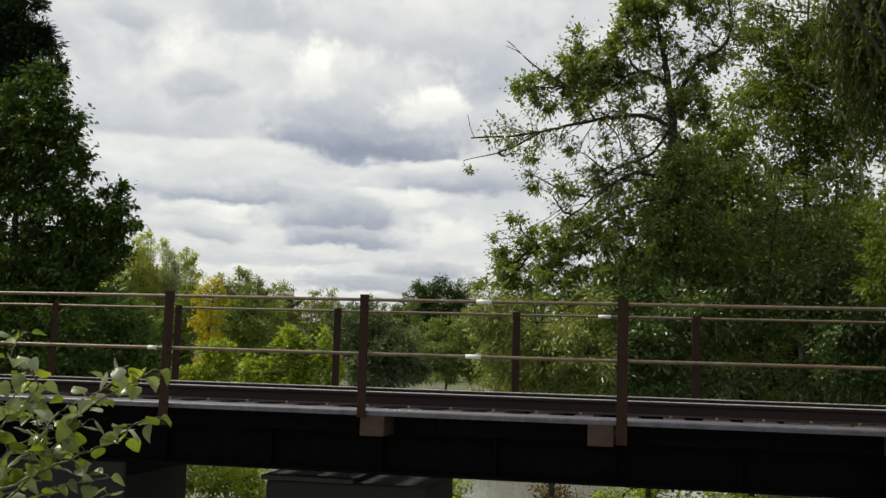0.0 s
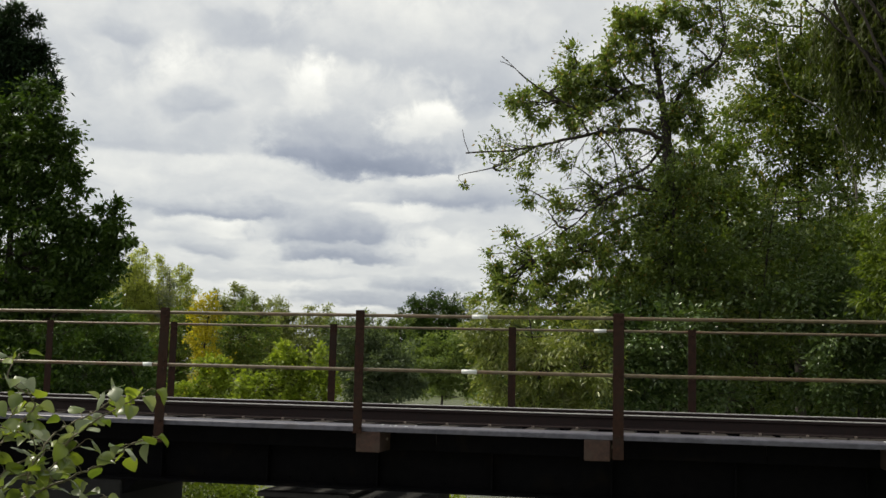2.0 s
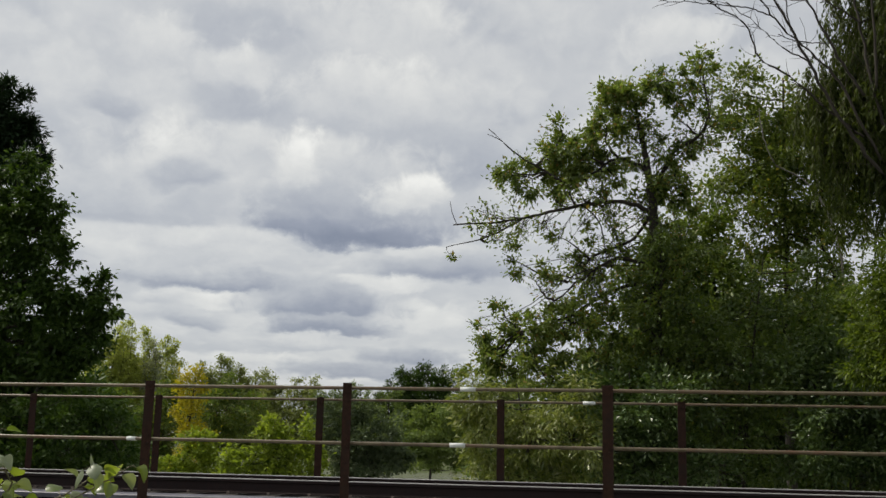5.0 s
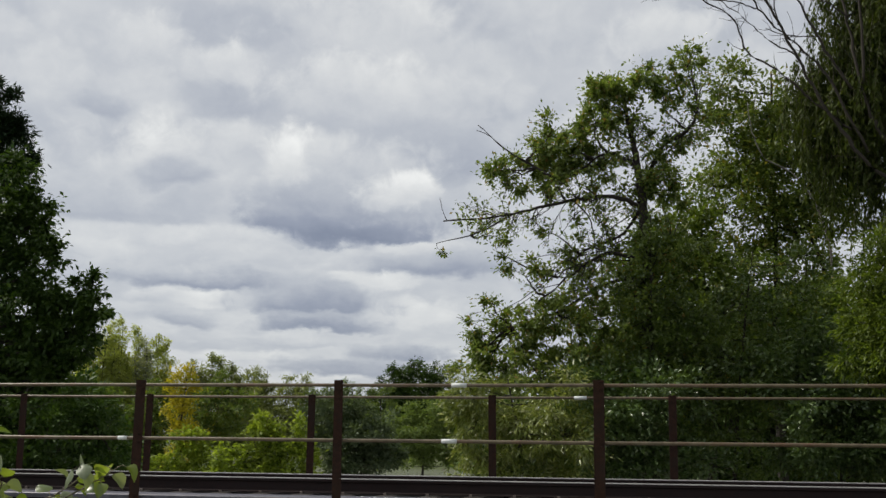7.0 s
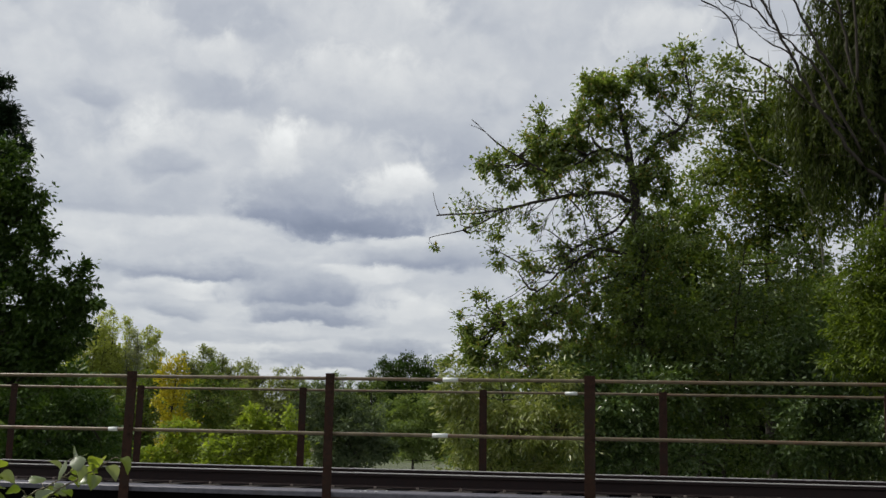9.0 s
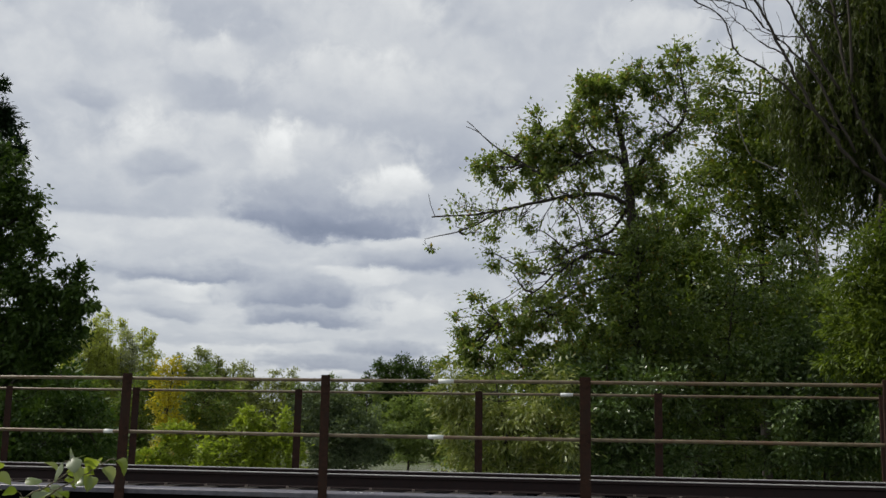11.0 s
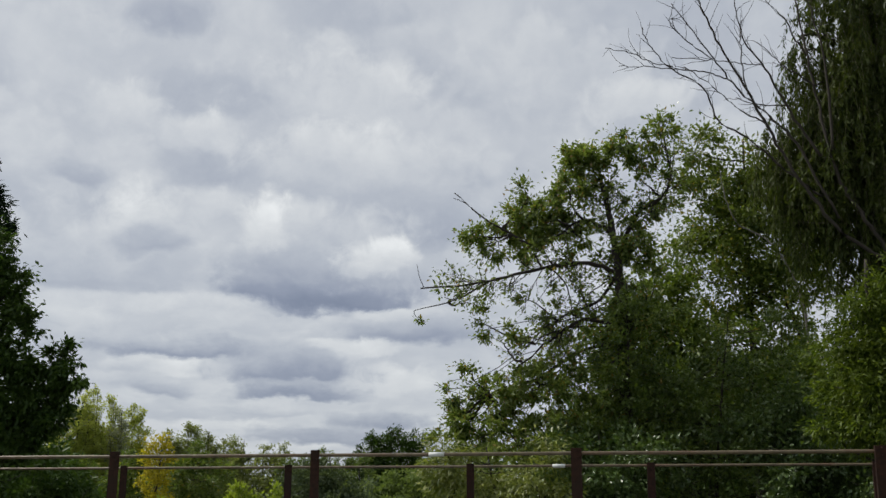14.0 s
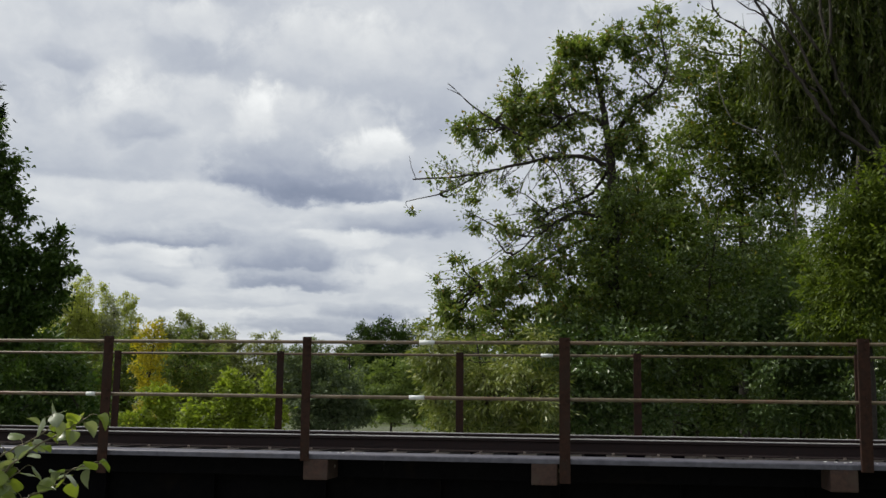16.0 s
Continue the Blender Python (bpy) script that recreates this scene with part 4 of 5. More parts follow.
def bank_tree(x, y, height, half, mat, label, seed, full=1.0):
    """A tree of the far bank: several leaders of uneven height with small feathery tufts."""
    pr = random.Random(seed)
    lobes, limbs = [], []
    n = max(4, int(half * 2.1))
    for i in range(n):
        lx = (-1 + 2 * (i + pr.uniform(0.2, 0.8)) / n) * half
        top = height * (1 - 0.34 * abs(lx / half) ** 1.5 - pr.uniform(0.0, 0.07 if mat is L_DARK else 0.24))
        limbs.append(([(0, 0, height * 0.12), (lx * 0.55, pr.uniform(-0.5, 0.5), top * 0.5), (lx, pr.uniform(-0.8, 0.8), top)], 0.05))
        z = top - 0.25
        while z > 1.0:
            r = pr.uniform(0.35, 0.75) * (0.35 + 0.65 * min(1, (top - z) / 2.6))
            lobes.append((lx * (0.55 + 0.45 * z / top) + pr.uniform(-1, 1) * r * 1.1, z, r * half * 0.58 + 0.12, r * 1.1, pr.uniform(0.45, 1.0) * full))
            z -= r * pr.uniform(0.9, 1.5)
    tree("tree", (x, y, -0.2), lobes, mat, label, seed=seed, limbs=limbs, per_area=14, leaves=40, spread=0.52, leaf=(0.26, 0.14), depth=2.6,
         trunk_r=0.13, shell=0.1, twig_r=0.016, group="far bank trees")


FAR_BANK = [
    (-62.3, 106.9, 17.7, 2.9, L_LIME, "pale lime-green young tree on the far bank", 60),
    (-59.4, 111.2, 16.8, 2.3, L_LIME, "lime-green tree on the far bank", 61),
    (-48.7, 109.0, 12.4, 2.5, L_OLIVE, "olive-green tree on the far bank", 62),
    (-46.7, 115.3, 11.6, 2.7, L_OLIVE, "olive-green tree on the far bank", 63),
    (-40.1, 110.3, 11.0, 2.2, L_OLIVE, "thin olive tree on the far bank", 64),
    (-35.9, 108.8, 9.9, 1.8, L_GREEN, "green tree on the far bank", 65),
    (-33.8, 114.5, 9.3, 2.5, L_GREEN, "green tree on the far bank", 66),
    (-28.1, 107.9, 8.8, 2.1, L_GREEN, "green tree on the far bank", 67),
    (-25.5, 113.1, 12.0, 3.6, L_DARK, "rounded dark green tree on the far bank", 68),
    (-19.2, 107.3, 9.7, 2.6, L_GREEN, "green tree on the far bank", 69),
    (-15.1, 115.1, 11.2, 3.4, L_GREEN, "green tree on the far bank", 70),
    (-72.2, 114.4, 14.7, 3.4, L_GREEN, "green tree on the far bank", 71),
    (-62.3, 111.8, 16.1, 2.7, L_LIME, "pale lime-green young tree on the far bank", 72),
    (-50.7, 108.0, 11.1, 2.4, L_OLIVE, "olive-green tree on the far bank", 73),
    (-47.9, 112.7, 11.6, 2.5, L_OLIVE, "olive-green tree on the far bank", 74),
    (-42.8, 111.4, 11.1, 2.4, L_OLIVE, "olive-green tree on the far bank", 75),
    (-38.0, 109.7, 9.9, 2.1, L_OLIVE, "olive-green tree on the far bank", 76),
    (-34.2, 109.4, 9.2, 2.4, L_GREEN, "green tree on the far bank", 77),
    (-30.9, 112.7, 8.7, 2.4, L_GREEN, "green tree on the far bank", 78),
    (-27.9, 113.2, 11.3, 2.8, L_DARK, "rounded dark green tree on the far bank", 79),
    (-22.7, 112.6, 11.7, 2.8, L_DARK, "rounded dark green tree on the far bank", 80),
    (-58.5, 114.9, 15.4, 2.6, L_LIME, "lime-green tree on the far bank", 81),
    (-62.6, 110.0, 16.8, 1.3, L_SILVER, "sparse silvery tree on the far bank", 140, 0.35),
    (-57.3, 109.0, 14.6, 1.7, L_SILVER, "sparse silvery tree on the far bank", 141, 0.35),
    (-60.0, 108.0, 16.4, 1.6, L_LIME, "pale lime-green young tree on the far bank", 142, 0.9),
    (-65.9, 110.0, 12.2, 2.6, L_LIME, "lime-green tree on the far bank", 143, 0.9),
]
for row in FAR_BANK:
    bank_tree(*row)


def shoots(x0, x1, low, high, seed, n):
    """Upright leafy shoots of uneven height on a bush."""
    pr = random.Random(seed)
    out = []
    for i in range(n):
        x = x0 + (x1 - x0) * (i + pr.uniform(0.1, 0.9)) / n
        top = low + (high - low) * pr.random()
        z = top
        while z > 0.2:
            r = pr.uniform(0.22, 0.34) * (0.6 if z == top else 1.0)
            out.append((x + pr.uniform(-0.12, 0.12), z, r, r * 1.05, 1.0))
            z -= r * 1.5
    return out


tree("bush", (-15.6, 30.0, -0.3), shoots(-0.9, 3.3, 1.2, 3.0, 90, 13), L_BUSH, "bright green bush with upright shoots on the bank", "bush",
     seed=90, per_area=44, leaves=34, spread=0.36, leaf=(0.20, 0.09), depth=2.0, trunk_r=0.06, shell=0.1, whorl=0.6)
tree("bush", (-18.9, 31.0, -0.3), shoots(-0.9, 2.4, 0.7, 2.3, 91, 10), L_BUSH, "bright green bush with upright shoots on the bank", "bush",
     seed=91, per_area=44, leaves=34, spread=0.36, leaf=(0.20, 0.09), depth=2.0, trunk_r=0.06, shell=0.1, whorl=0.6)
tree("bush", (-11.9, 36.0, -1.4), ragged([(0.0, 3.2, 1.50, 1.25, 1), (-1.0, 2.7, 1.00, 1.25, 1), (0.0, 2.1, 1.13, 1.00, 1), (-1.6, 4.2, 1.00, 1.00, 1)], 92, 4),
     L_BLUE, "grey-green willow bush at the water", "bush", seed=92, per_area=36, leaves=62, spread=0.27, leaf=(0.16, 0.09), depth=2.0, trunk_r=0.08, shell=0.3)
tree("bush", (-10.8, 44.0, -1.4), ragged([(0.0, 3.4, 1.46, 1.17, 1), (-0.9, 3.9, 0.88, 0.73, 1), (1.5, 4.0, 1.17, 1.05, 1), (-0.6, 2.3, 1.46, 0.59, 1), (1.2, 2.8, 1.32, 0.88, 1)], 93, 4),
     L_GREEN, "green bush at the water", "bush", seed=93, per_area=36, leaves=62, spread=0.27, leaf=(0.16, 0.09), depth=2.0, trunk_r=0.08, shell=0.3)
tree("bush", (-8.0, 8.0, -1.2), [(0.0, 0.4, 0.77, 0.43, 1), (-0.6, 0.2, 0.52, 0.62, 1), (0.6, 0.1, 0.52, 0.46, 1), (0.0, -0.5, 0.93, 0.52, 1)],
     L_BUSH, "bright green bush on the bank under the bridge", "bush", seed=94, per_area=80, leaves=70, spread=0.2, leaf=(0.09, 0.05), depth=1.2, trunk_r=0.03, shell=0.3)
tree("bush", (-3.9, 9.5, -1.4), [(0.0, 0.3, 0.24, 0.29, 1), (-0.1, -0.1, 0.44, 0.44, 1)],
     L_BUSH, "bright green weeds at the water", "bush", seed=95, per_area=80, leaves=70, spread=0.2, leaf=(0.09, 0.05), depth=1.2, trunk_r=0.03, shell=0.3)
tree("bush", (-1.9, 10.0, -1.4), [(0.0, 0.3, 0.43, 0.25, 1), (0.2, -0.0, 0.68, 0.45, 1)],
     L_BROWN, "brown seedy weeds at the water", "bush", seed=96, per_area=80, leaves=70, spread=0.2, leaf=(0.09, 0.05), depth=1.2, trunk_r=0.03, shell=0.3)
tree("bush", (-0.7, 9.0, -0.9), [(0.0, -0.1, 0.65, 0.32, 1), (0.8, 0.1, 0.65, 0.30, 1), (2.6, 0.2, 0.97, 0.26, 1), (0.3, -0.5, 1.30, 0.43, 1)],
     L_BUSH, "green weeds on the bank under the bridge", "bush", seed=97, per_area=80, leaves=70, spread=0.2, leaf=(0.09, 0.05), depth=1.2, trunk_r=0.03, shell=0.3)
tree("bush", (-21.7, 38.0, -0.3), ragged([(0.0, 4.8, 0.63, 0.63, 1), (0.3, 4.0, 0.78, 0.78, 1), (0.1, 3.0, 0.73, 0.73, 1), (0.5, 1.9, 0.78, 0.78, 1), (0.2, 0.9, 0.68, 0.78, 1)], 98, 4),
     L_YELLOW, "slender yellow autumn tree on the bank", "bush", seed=98, per_area=30, leaves=34, spread=0.27, leaf=(0.16, 0.09), depth=2.0, trunk_r=0.08, shell=0.3)
tree("bush", (-23.9, 40.0, -1.4), ragged([(0.0, 3.8, 1.09, 1.63, 1), (-2.2, 3.5, 1.63, 1.90, 1), (3.3, 4.5, 1.63, 1.09, 1), (-0.5, 2.1, 1.09, 1.63, 1)], 99, 4),
     L_MID, "dark olive bush on the bank", "bush", seed=99, per_area=36, leaves=62, spread=0.27, leaf=(0.16, 0.09), depth=2.0, trunk_r=0.08, shell=0.3)
tree("tree", (-2.65, 17.0, -0.35), [(-0.0, 2.2, 1.28, 1.13, 1), (-0.7, 0.8, 1.28, 1.13, 1), (0.8, 1.0, 1.28, 1.13, 1), (-0.8, -0.5, 1.28, 1.13, 1), (0.9, -0.3, 1.28, 1.13, 1), (0.0, 0.4, 1.28, 1.13, 1)],
     L_DARK, "dense dark tree in the wood behind the bridge", seed=120, per_area=24, leaves=80, spread=0.4, leaf=(0.2, 0.11), depth=2.5, trunk_r=0.12, shell=0.15, group="wood behind the bridge")
tree("tree", (-0.63, 19.0, -0.35), [(-0.0, 3.7, 1.37, 1.21, 1), (-0.8, 2.3, 1.37, 1.21, 1), (0.8, 2.5, 1.37, 1.21, 1), (-0.9, 0.8, 1.37, 1.21, 1), (0.9, 1.1, 1.37, 1.21, 1), (0.0, 1.8, 1.37, 1.21, 1)],
     L_DARK, "dense dark tree in the wood behind the bridge", seed=121, per_area=24, leaves=80, spread=0.4, leaf=(0.2, 0.11), depth=2.5, trunk_r=0.12, shell=0.15, group="wood behind the bridge")
tree("tree", (1.46, 18.0, -0.35), [(-0.0, 4.1, 1.32, 1.17, 1), (-0.7, 2.8, 1.32, 1.17, 1), (0.8, 2.9, 1.32, 1.17, 1), (-0.9, 1.4, 1.32, 1.17, 1), (0.9, 1.6, 1.32, 1.17, 1), (-0.0, 2.3, 1.32, 1.17, 1)],
     L_DARK, "dense dark tree in the wood behind the bridge", seed=122, per_area=24, leaves=80, spread=0.4, leaf=(0.2, 0.11), depth=2.5, trunk_r=0.12, shell=0.15, group="wood behind the bridge")
tree("tree", (3.60, 19.0, -0.35), [(0.0, 4.4, 1.37, 1.21, 1), (-0.7, 3.0, 1.37, 1.21, 1), (0.8, 3.2, 1.37, 1.21, 1), (-0.9, 1.6, 1.37, 1.21, 1), (0.9, 1.8, 1.37, 1.21, 1), (0.0, 2.6, 1.37, 1.21, 1)],
     L_DARK, "dense dark tree in the wood behind the bridge", seed=123, per_area=24, leaves=80, spread=0.4, leaf=(0.2, 0.11), depth=2.5, trunk_r=0.12, shell=0.15, group="wood behind the bridge")
tree("tree", (5.45, 18.0, -0.35), [(0.0, 4.4, 1.32, 1.17, 1), (-0.7, 3.0, 1.32, 1.17, 1), (0.8, 3.2, 1.32, 1.17, 1), (-0.8, 1.7, 1.32, 1.17, 1), (0.8, 1.9, 1.32, 1.17, 1), (0.0, 2.6, 1.32, 1.17, 1)],
     L_BACK, "dense dark tree in the wood behind the bridge", seed=124, per_area=24, leaves=80, spread=0.4, leaf=(0.2, 0.11), depth=2.5, trunk_r=0.12, shell=0.15, group="wood behind the bridge")
tree("tree", (6.61, 16.0, -0.35), [(0.0, 4.9, 1.23, 1.09, 1), (-0.6, 3.7, 1.23, 1.09, 1), (0.7, 3.8, 1.23, 1.09, 1), (-0.8, 2.4, 1.23, 1.09, 1), (0.8, 2.6, 1.23, 1.09, 1), (0.0, 3.3, 1.23, 1.09, 1)],
     L_BACK, "dense dark tree in the wood behind the bridge", seed=125, per_area=24, leaves=80, spread=0.4, leaf=(0.2, 0.11), depth=2.5, trunk_r=0.12, shell=0.15, group="wood behind the bridge")
tree("tree", (-17.18, 16.0, -0.35), [(-0.2, 3.9, 1.23, 1.09, 1), (-1.0, 2.4, 1.23, 1.09, 1), (0.9, 2.6, 1.23, 1.09, 1), (-1.0, 1.0, 1.23, 1.09, 1), (1.1, 1.2, 1.23, 1.09, 1), (-0.0, 2.0, 1.23, 1.09, 1)],
     L_DARK, "dense dark tree in the wood behind the bridge", seed=126, per_area=24, leaves=80, spread=0.4, leaf=(0.2, 0.11), depth=2.5, trunk_r=0.12, shell=0.15, group="wood behind the bridge")
tree("tree", (-16.38, 18.0, -0.35), [(-0.1, 2.8, 1.32, 1.17, 1), (-0.9, 1.3, 1.32, 1.17, 1), (1.0, 1.5, 1.32, 1.17, 1), (-1.0, -0.2, 1.32, 1.17, 1), (1.2, 0.0, 1.32, 1.17, 1), (0.0, 0.8, 1.32, 1.17, 1)],
     L_DARK, "dense dark tree in the wood behind the bridge", seed=127, per_area=24, leaves=80, spread=0.4, leaf=(0.2, 0.11), depth=2.5, trunk_r=0.12, shell=0.15, group="wood behind the bridge")
tree("tree", (-18.61, 15.0, -0.35), [(-0.2, 4.2, 1.19, 1.05, 1), (-1.0, 2.8, 1.19, 1.05, 1), (0.8, 3.0, 1.19, 1.05, 1), (-1.0, 1.4, 1.19, 1.05, 1), (1.0, 1.6, 1.19, 1.05, 1), (-0.1, 2.4, 1.19, 1.05, 1)],
     L_DARK, "dense dark tree in the wood behind the bridge", seed=128, per_area=24, leaves=80, spread=0.4, leaf=(0.2, 0.11), depth=2.5, trunk_r=0.12, shell=0.15, group="wood behind the bridge")
willow("willow_tree", (4.58, 5.5, -0.3), [(-0.7, 9.2, 0.50, 0.50, 1), (-0.0, 9.8, 0.63, 0.63, 1), (-1.1, 8.5, 0.32, 0.45, 0.4), (-0.2, 8.6, 0.72, 0.72, 1), (-0.8, 7.7, 0.54, 0.63, 1), (-0.0, 7.5, 0.81, 0.72, 1), (-1.2, 7.4, 0.27, 0.45, 0.8), (-0.6, 7.0, 0.59, 0.41, 1), (0.2, 6.9, 0.68, 0.54, 1), (0.7, 8.5, 0.81, 1.35, 1), (0.6, 7.1, 0.81, 0.72, 1), (-0.5, 10.5, 0.63, 0.45, 1), (0.4, 11.0, 0.90, 0.72, 1), (-1.3, 9.4, 0.16, 0.18, 0.3), (-1.4, 6.7, 0.27, 0.32, 0.8), (-1.1, 6.2, 0.36, 0.45, 0.3), (-0.6, 6.2, 0.45, 0.41, 0.35), (-0.1, 6.2, 0.54, 0.54, 0.7), (-0.3, 5.6, 0.45, 0.41, 0.3), (-0.8, 5.7, 0.32, 0.32, 0.2), (0.3, 5.7, 0.63, 0.63, 1), (-1.25, 9.1, 0.28, 0.4, 0.8), (-1.3, 8.4, 0.26, 0.4, 0.8), (-1.35, 7.8, 0.26, 0.4, 0.8), (-0.5, 8.2, 0.6, 0.8, 1), (0.3, 8.0, 0.7, 0.8, 1), (0.1, 9.2, 0.7, 0.7, 1), (0.2, 6.3, 0.6, 0.6, 1), (-0.4, 6.7, 0.5, 0.6, 0.7), (-1.44, 7.29, 0.5, 0.5, 1), (-1.78, 7.6, 0.32, 0.4, 1), (-1.14, 7.69, 0.6, 0.6, 1)],
       L_WILLOW, "weeping willow with dark hanging strands of leaves",
       [(-0.10, 0.00, 0.69), (0.10, 0.00, 3.54), (0.07, 0.00, 5.73), (-0.03, 0.00, 7.58), (-0.07, 0.00, 9.44), (-0.06, 0.00, 10.65)],
       [([(0.07, 0.00, 5.73), (-0.41, 0.00, 7.13), (-0.73, 0.00, 8.87), (-0.93, 0.00, 9.79)], 0.06), ([(0.06, 0.00, 6.64), (0.56, 0.00, 8.52), (0.58, 0.00, 10.82)], 0.07)], 31, strands=330, length=1.25, leaf=(0.115, 0.030), trunk_r=0.14)
BARE = [
    ([(-0.06, 0.00, 1.11), (0.05, 0.02, 3.48), (-0.02, 0.04, 5.49), (-0.37, 0.06, 6.29), (-0.66, 0.08, 6.93), (-0.84, 0.10, 8.04), (-0.95, 0.12, 8.89), (-1.06, 0.14, 9.97)], 0.042),
    ([(-0.02, -0.00, 5.49), (-0.72, -0.02, 6.03), (-1.25, -0.04, 6.85), (-1.66, -0.06, 7.70), (-1.93, -0.08, 8.32), (-2.25, -0.10, 8.96), (-2.53, -0.12, 9.66), (-2.69, -0.14, 10.17)], 0.032),
    ([(-0.71, 0.00, 6.21), (-1.25, 0.02, 7.45), (-1.61, 0.04, 7.93), (-2.02, 0.06, 8.37), (-2.35, 0.08, 8.87), (-2.63, 0.10, 9.37), (-3.01, 0.12, 9.99)], 0.023),
    ([(-0.89, -0.00, 7.21), (-1.31, -0.02, 7.96), (-1.57, -0.04, 8.59), (-1.93, -0.06, 9.19), (-2.03, -0.08, 9.93)], 0.024),
]
BARE += [
    ([(-0.93, 0.00, 6.57), (-1.49, 0.02, 7.09), (-1.89, 0.04, 7.52), (-2.39, 0.06, 7.91), (-2.58, 0.08, 8.45), (-3.14, 0.10, 8.91), (-3.44, 0.12, 9.37), (-3.50, 0.14, 9.62)], 0.0208),
    ([(-1.66, -0.00, 7.77), (-2.12, -0.02, 8.09), (-2.45, -0.04, 8.44), (-2.88, -0.06, 8.80)], 0.0128),
    ([(-2.23, 0.00, 8.57), (-2.53, 0.02, 8.72), (-2.88, 0.04, 8.78), (-3.41, 0.06, 8.87), (-3.90, 0.08, 8.93)], 0.0112),
    ([(-3.05, -0.00, 8.83), (-3.41, -0.02, 8.94), (-3.67, -0.04, 9.08), (-4.11, -0.06, 9.20)], 0.008),
    ([(-2.43, 0.00, 8.92), (-2.86, 0.02, 9.33), (-3.07, 0.04, 9.64), (-2.93, 0.06, 9.70)], 0.0096),
]
BARE += [
    ([(-1.92, -0.00, 8.29), (-1.97, -0.02, 8.75), (-1.98, -0.04, 9.24), (-1.94, -0.06, 9.53)], 0.0112),
    ([(-1.65, 0.00, 8.76), (-2.00, 0.02, 8.83), (-2.52, 0.04, 8.93), (-3.05, 0.06, 9.02)], 0.008),
    ([(-1.30, -0.00, 8.06), (-1.77, -0.02, 8.10), (-2.11, -0.04, 8.23)], 0.0096),
    ([(-0.88, 0.00, 8.37), (-1.14, 0.02, 8.60), (-1.31, 0.04, 8.72), (-1.59, 0.06, 9.07)], 0.016),
    ([(-0.99, -0.00, 8.90), (-1.15, -0.02, 9.19), (-1.26, -0.04, 9.49), (-1.55, -0.06, 9.85)], 0.0176),
    ([(-0.72, 0.00, 7.29), (-0.71, 0.02, 8.60), (-0.82, 0.04, 9.56), (-0.93, 0.06, 9.96)], 0.024),
]
bare_tree("bare_tree", (4.25, 4.8, -0.3), BARE, "leafless dark tree with crooked fine-twigged limbs", 41)
pale = thing("dead_limb", (3.41, 11.0, -0.3), "thin pale dead trunk bare of leaves", "dead tree")
wd = Wood()
wd.tube(smooth_line([(0.66, 0.00, 0.78), (0.65, 0.00, 4.07), (0.56, 0.00, 6.17), (0.00, 0.00, 7.41), (-0.56, 0.00, 7.77), (-0.82, 0.00, 8.40), (-0.89, 0.00, 9.03)], 5, random.Random(4), 0.02), 0.028, 0.008, 6)
put("stem", wd.mesh("stem", PALEBARK), pale)
STEMS = [
    [(0.000, -0.060, 1.171), (0.143, -0.030, 1.281), (0.262, 0.000, 1.343), (0.299, 0.030, 1.362), (0.347, 0.060, 1.388), (0.427, -0.060, 1.424), (0.485, -0.030, 1.438)],
    [(0.000, 0.030, 1.171), (0.115, 0.060, 1.280), (0.195, -0.060, 1.346), (0.222, -0.030, 1.425), (0.253, 0.000, 1.460), (0.291, 0.030, 1.485), (0.332, 0.060, 1.527), (0.378, -0.060, 1.540)],
    [(0.000, -0.030, 1.171), (0.073, 0.000, 1.296), (0.165, 0.030, 1.364), (0.139, 0.060, 1.413), (0.101, -0.060, 1.458), (0.069, -0.030, 1.506)],
    [(0.000, 0.060, 1.171), (0.173, -0.060, 1.240), (0.265, -0.030, 1.287), (0.350, 0.000, 1.303)],
]
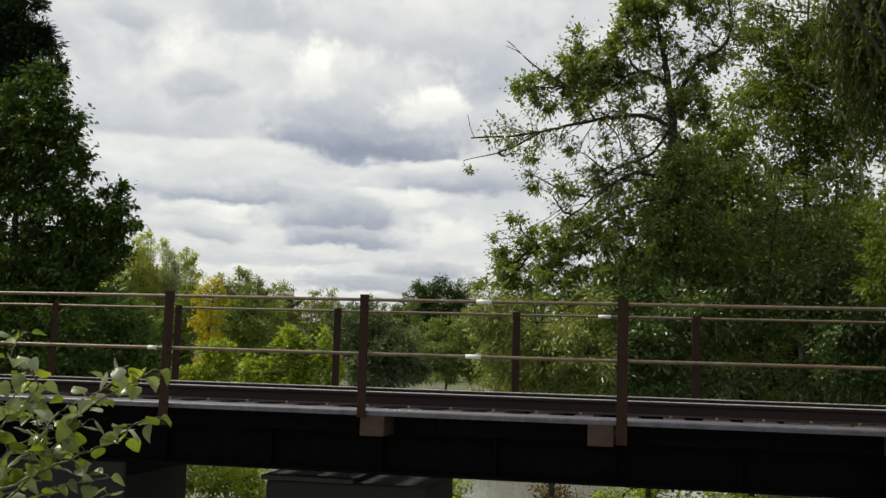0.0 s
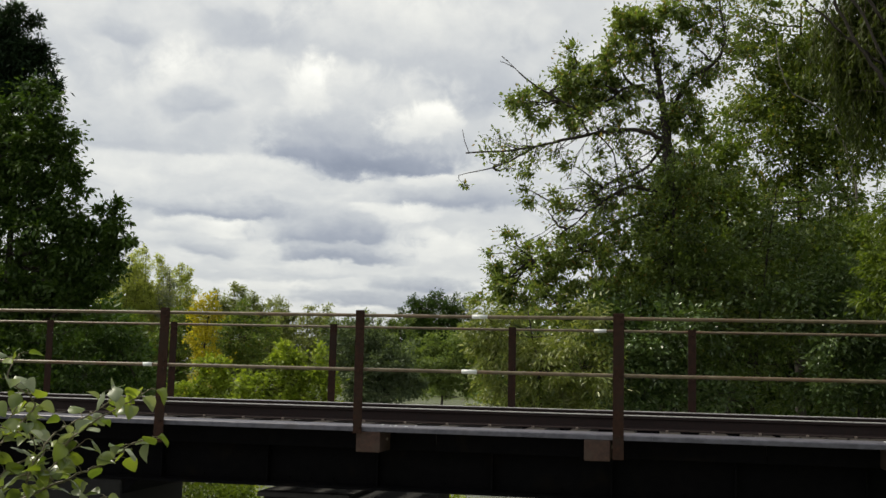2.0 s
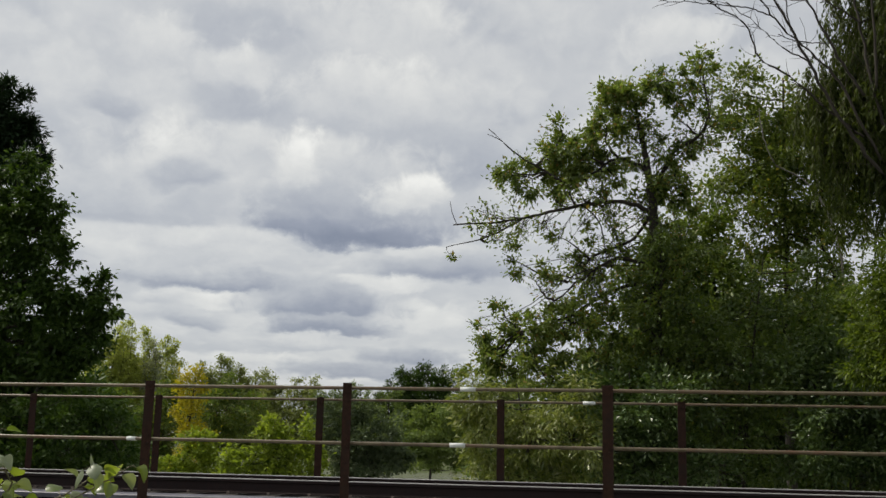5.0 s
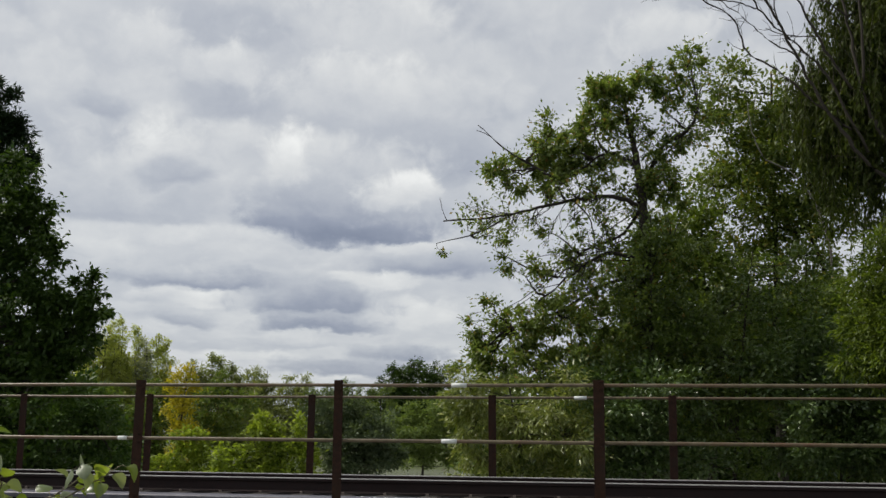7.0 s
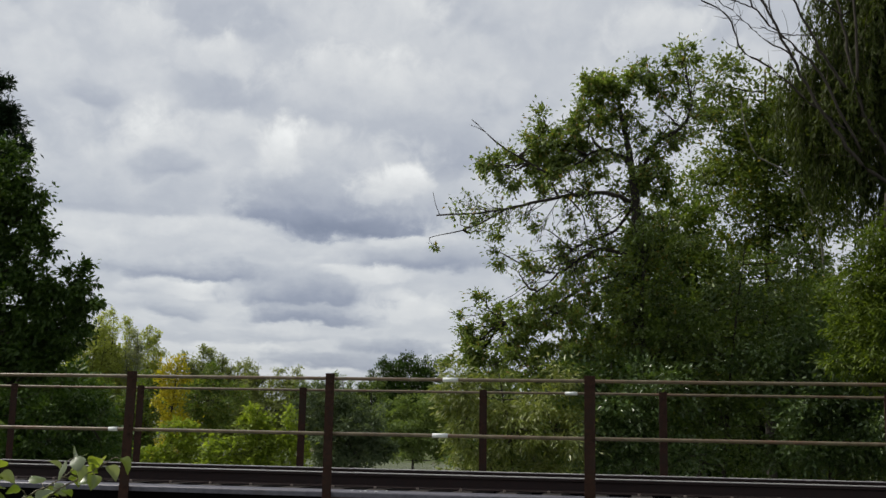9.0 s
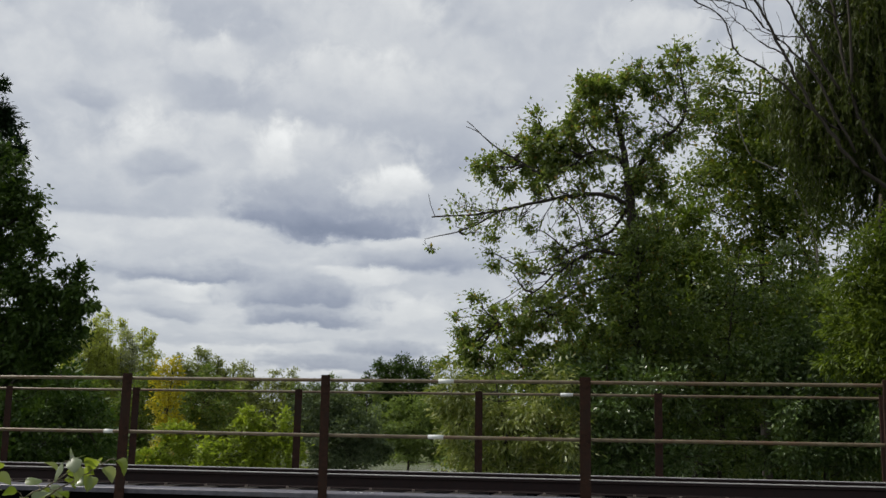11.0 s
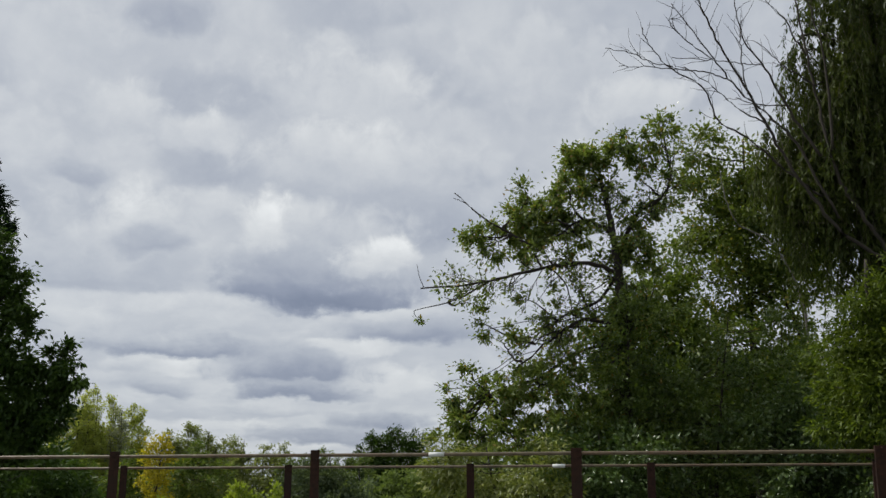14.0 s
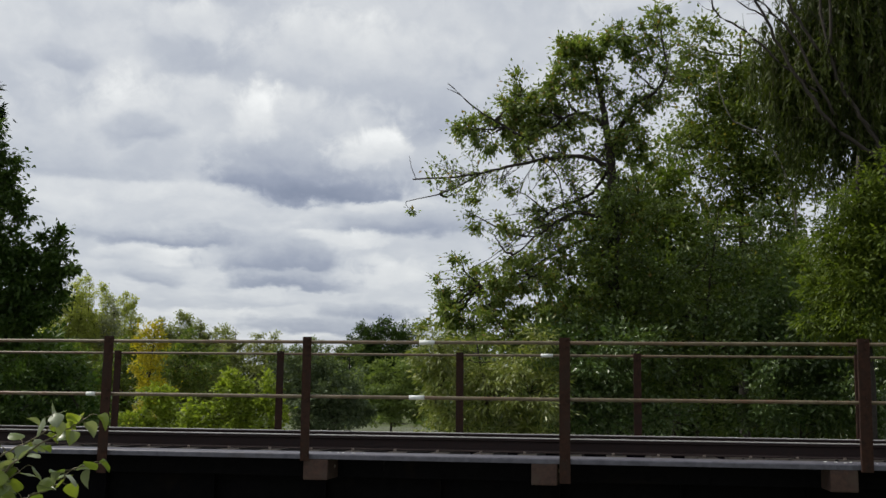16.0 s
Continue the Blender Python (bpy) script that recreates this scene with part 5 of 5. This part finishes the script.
STEMS += [
    [(0.035, 0.000, 1.246), (0.082, 0.030, 1.346), (0.134, 0.060, 1.385), (0.183, -0.060, 1.460)],
    [(0.000, -0.060, 1.171), (0.150, -0.030, 1.197), (0.269, 0.000, 1.233), (0.346, 0.030, 1.267)],
    [(0.115, 0.030, 1.280), (0.180, 0.060, 1.326), (0.245, -0.060, 1.365), (0.308, -0.030, 1.428)],
    [(-0.042, -0.030, 1.168), (0.001, 0.000, 1.318), (0.048, 0.030, 1.419), (0.090, 0.060, 1.501)],
    [(0.192, 0.060, 1.344), (0.269, -0.060, 1.408), (0.332, -0.030, 1.472), (0.390, 0.000, 1.510), (0.421, 0.030, 1.539)],
    [(0.003, 0.000, 1.293), (0.076, 0.030, 1.420), (0.125, 0.060, 1.496), (0.131, -0.060, 1.558), (0.136, -0.030, 1.611)],
]
NEAR_AT = (-1.53, -9.35, 0.0)
near = thing("leafy_shrub", NEAR_AT, "young shrub with broad bright green leaves near the camera", "shrub")
LEAVES = [ovate_leaf("leaf", 0.041, 0.037, c, b, i) for i, (c, b) in enumerate(((0.35, 0.2), (0.15, 0.5), (0.6, 0.3), (-0.2, 0.35), (0.8, 0.1)))]
PALE_LEAVES = [ovate_leaf("leaf", 0.040, 0.035, c, b, i + 5, L_UNDER) for i, (c, b) in enumerate(((0.5, 0.3), (-0.3, 0.5), (0.9, 0.2)))]
pr = random.Random(77)
root_pt = Vector((0.0, 0.0, -0.05))
for i, pts in enumerate(STEMS):
    line = smooth_line(([root_pt, Vector((0.02 * i - 0.08, 0.02, 0.5))] if i in (0, 7) else []) + [Vector(q) for q in pts], 6, pr, 0.002)
    wd = Wood()
    wd.tube(line, 0.0042 if i in (0, 7) else 0.003, 0.0011, 6)
    put("stem", wd.mesh("stem", STEM), near)
    dist, turn = 0.0, pr.random()
    for a, c in zip(line, line[1:]):
        if c.z < 0.85:
            continue
        dist += (c - a).length
        if dist < 0.0135:
            continue
        dist = 0.0
        turn += 2.4
        d = (c - a).normalized()
        out = (Vector((math.cos(turn), 0.7 * math.sin(turn), 0.35 * math.sin(turn * 1.7))) + d * 0.5).normalized()
        stalk = [c, c + out * 0.010 + Vector((0, 0, 0.003)), c + out * 0.019]
        wd = Wood()
        wd.tube(stalk, 0.0012, 0.0009, 4)
        put("leaf_stalk", wd.mesh("leaf_stalk", STEM), near)
        lie = (out + Vector((pr.uniform(-0.4, 0.4), pr.uniform(-0.4, 0.4), pr.uniform(-1.1, 0.35)))).normalized()
        m = Matrix.Translation(stalk[-1]) @ lie.to_track_quat("Y", "Z").to_matrix().to_4x4() @ pose(0, 0, 0, 0, pr.uniform(-50, 50), 0) @ Matrix.Scale(pr.uniform(0.72, 1.12), 4)
        put("leaf", pr.choice(PALE_LEAVES if pr.random() < 0.3 else LEAVES), near, m=m)
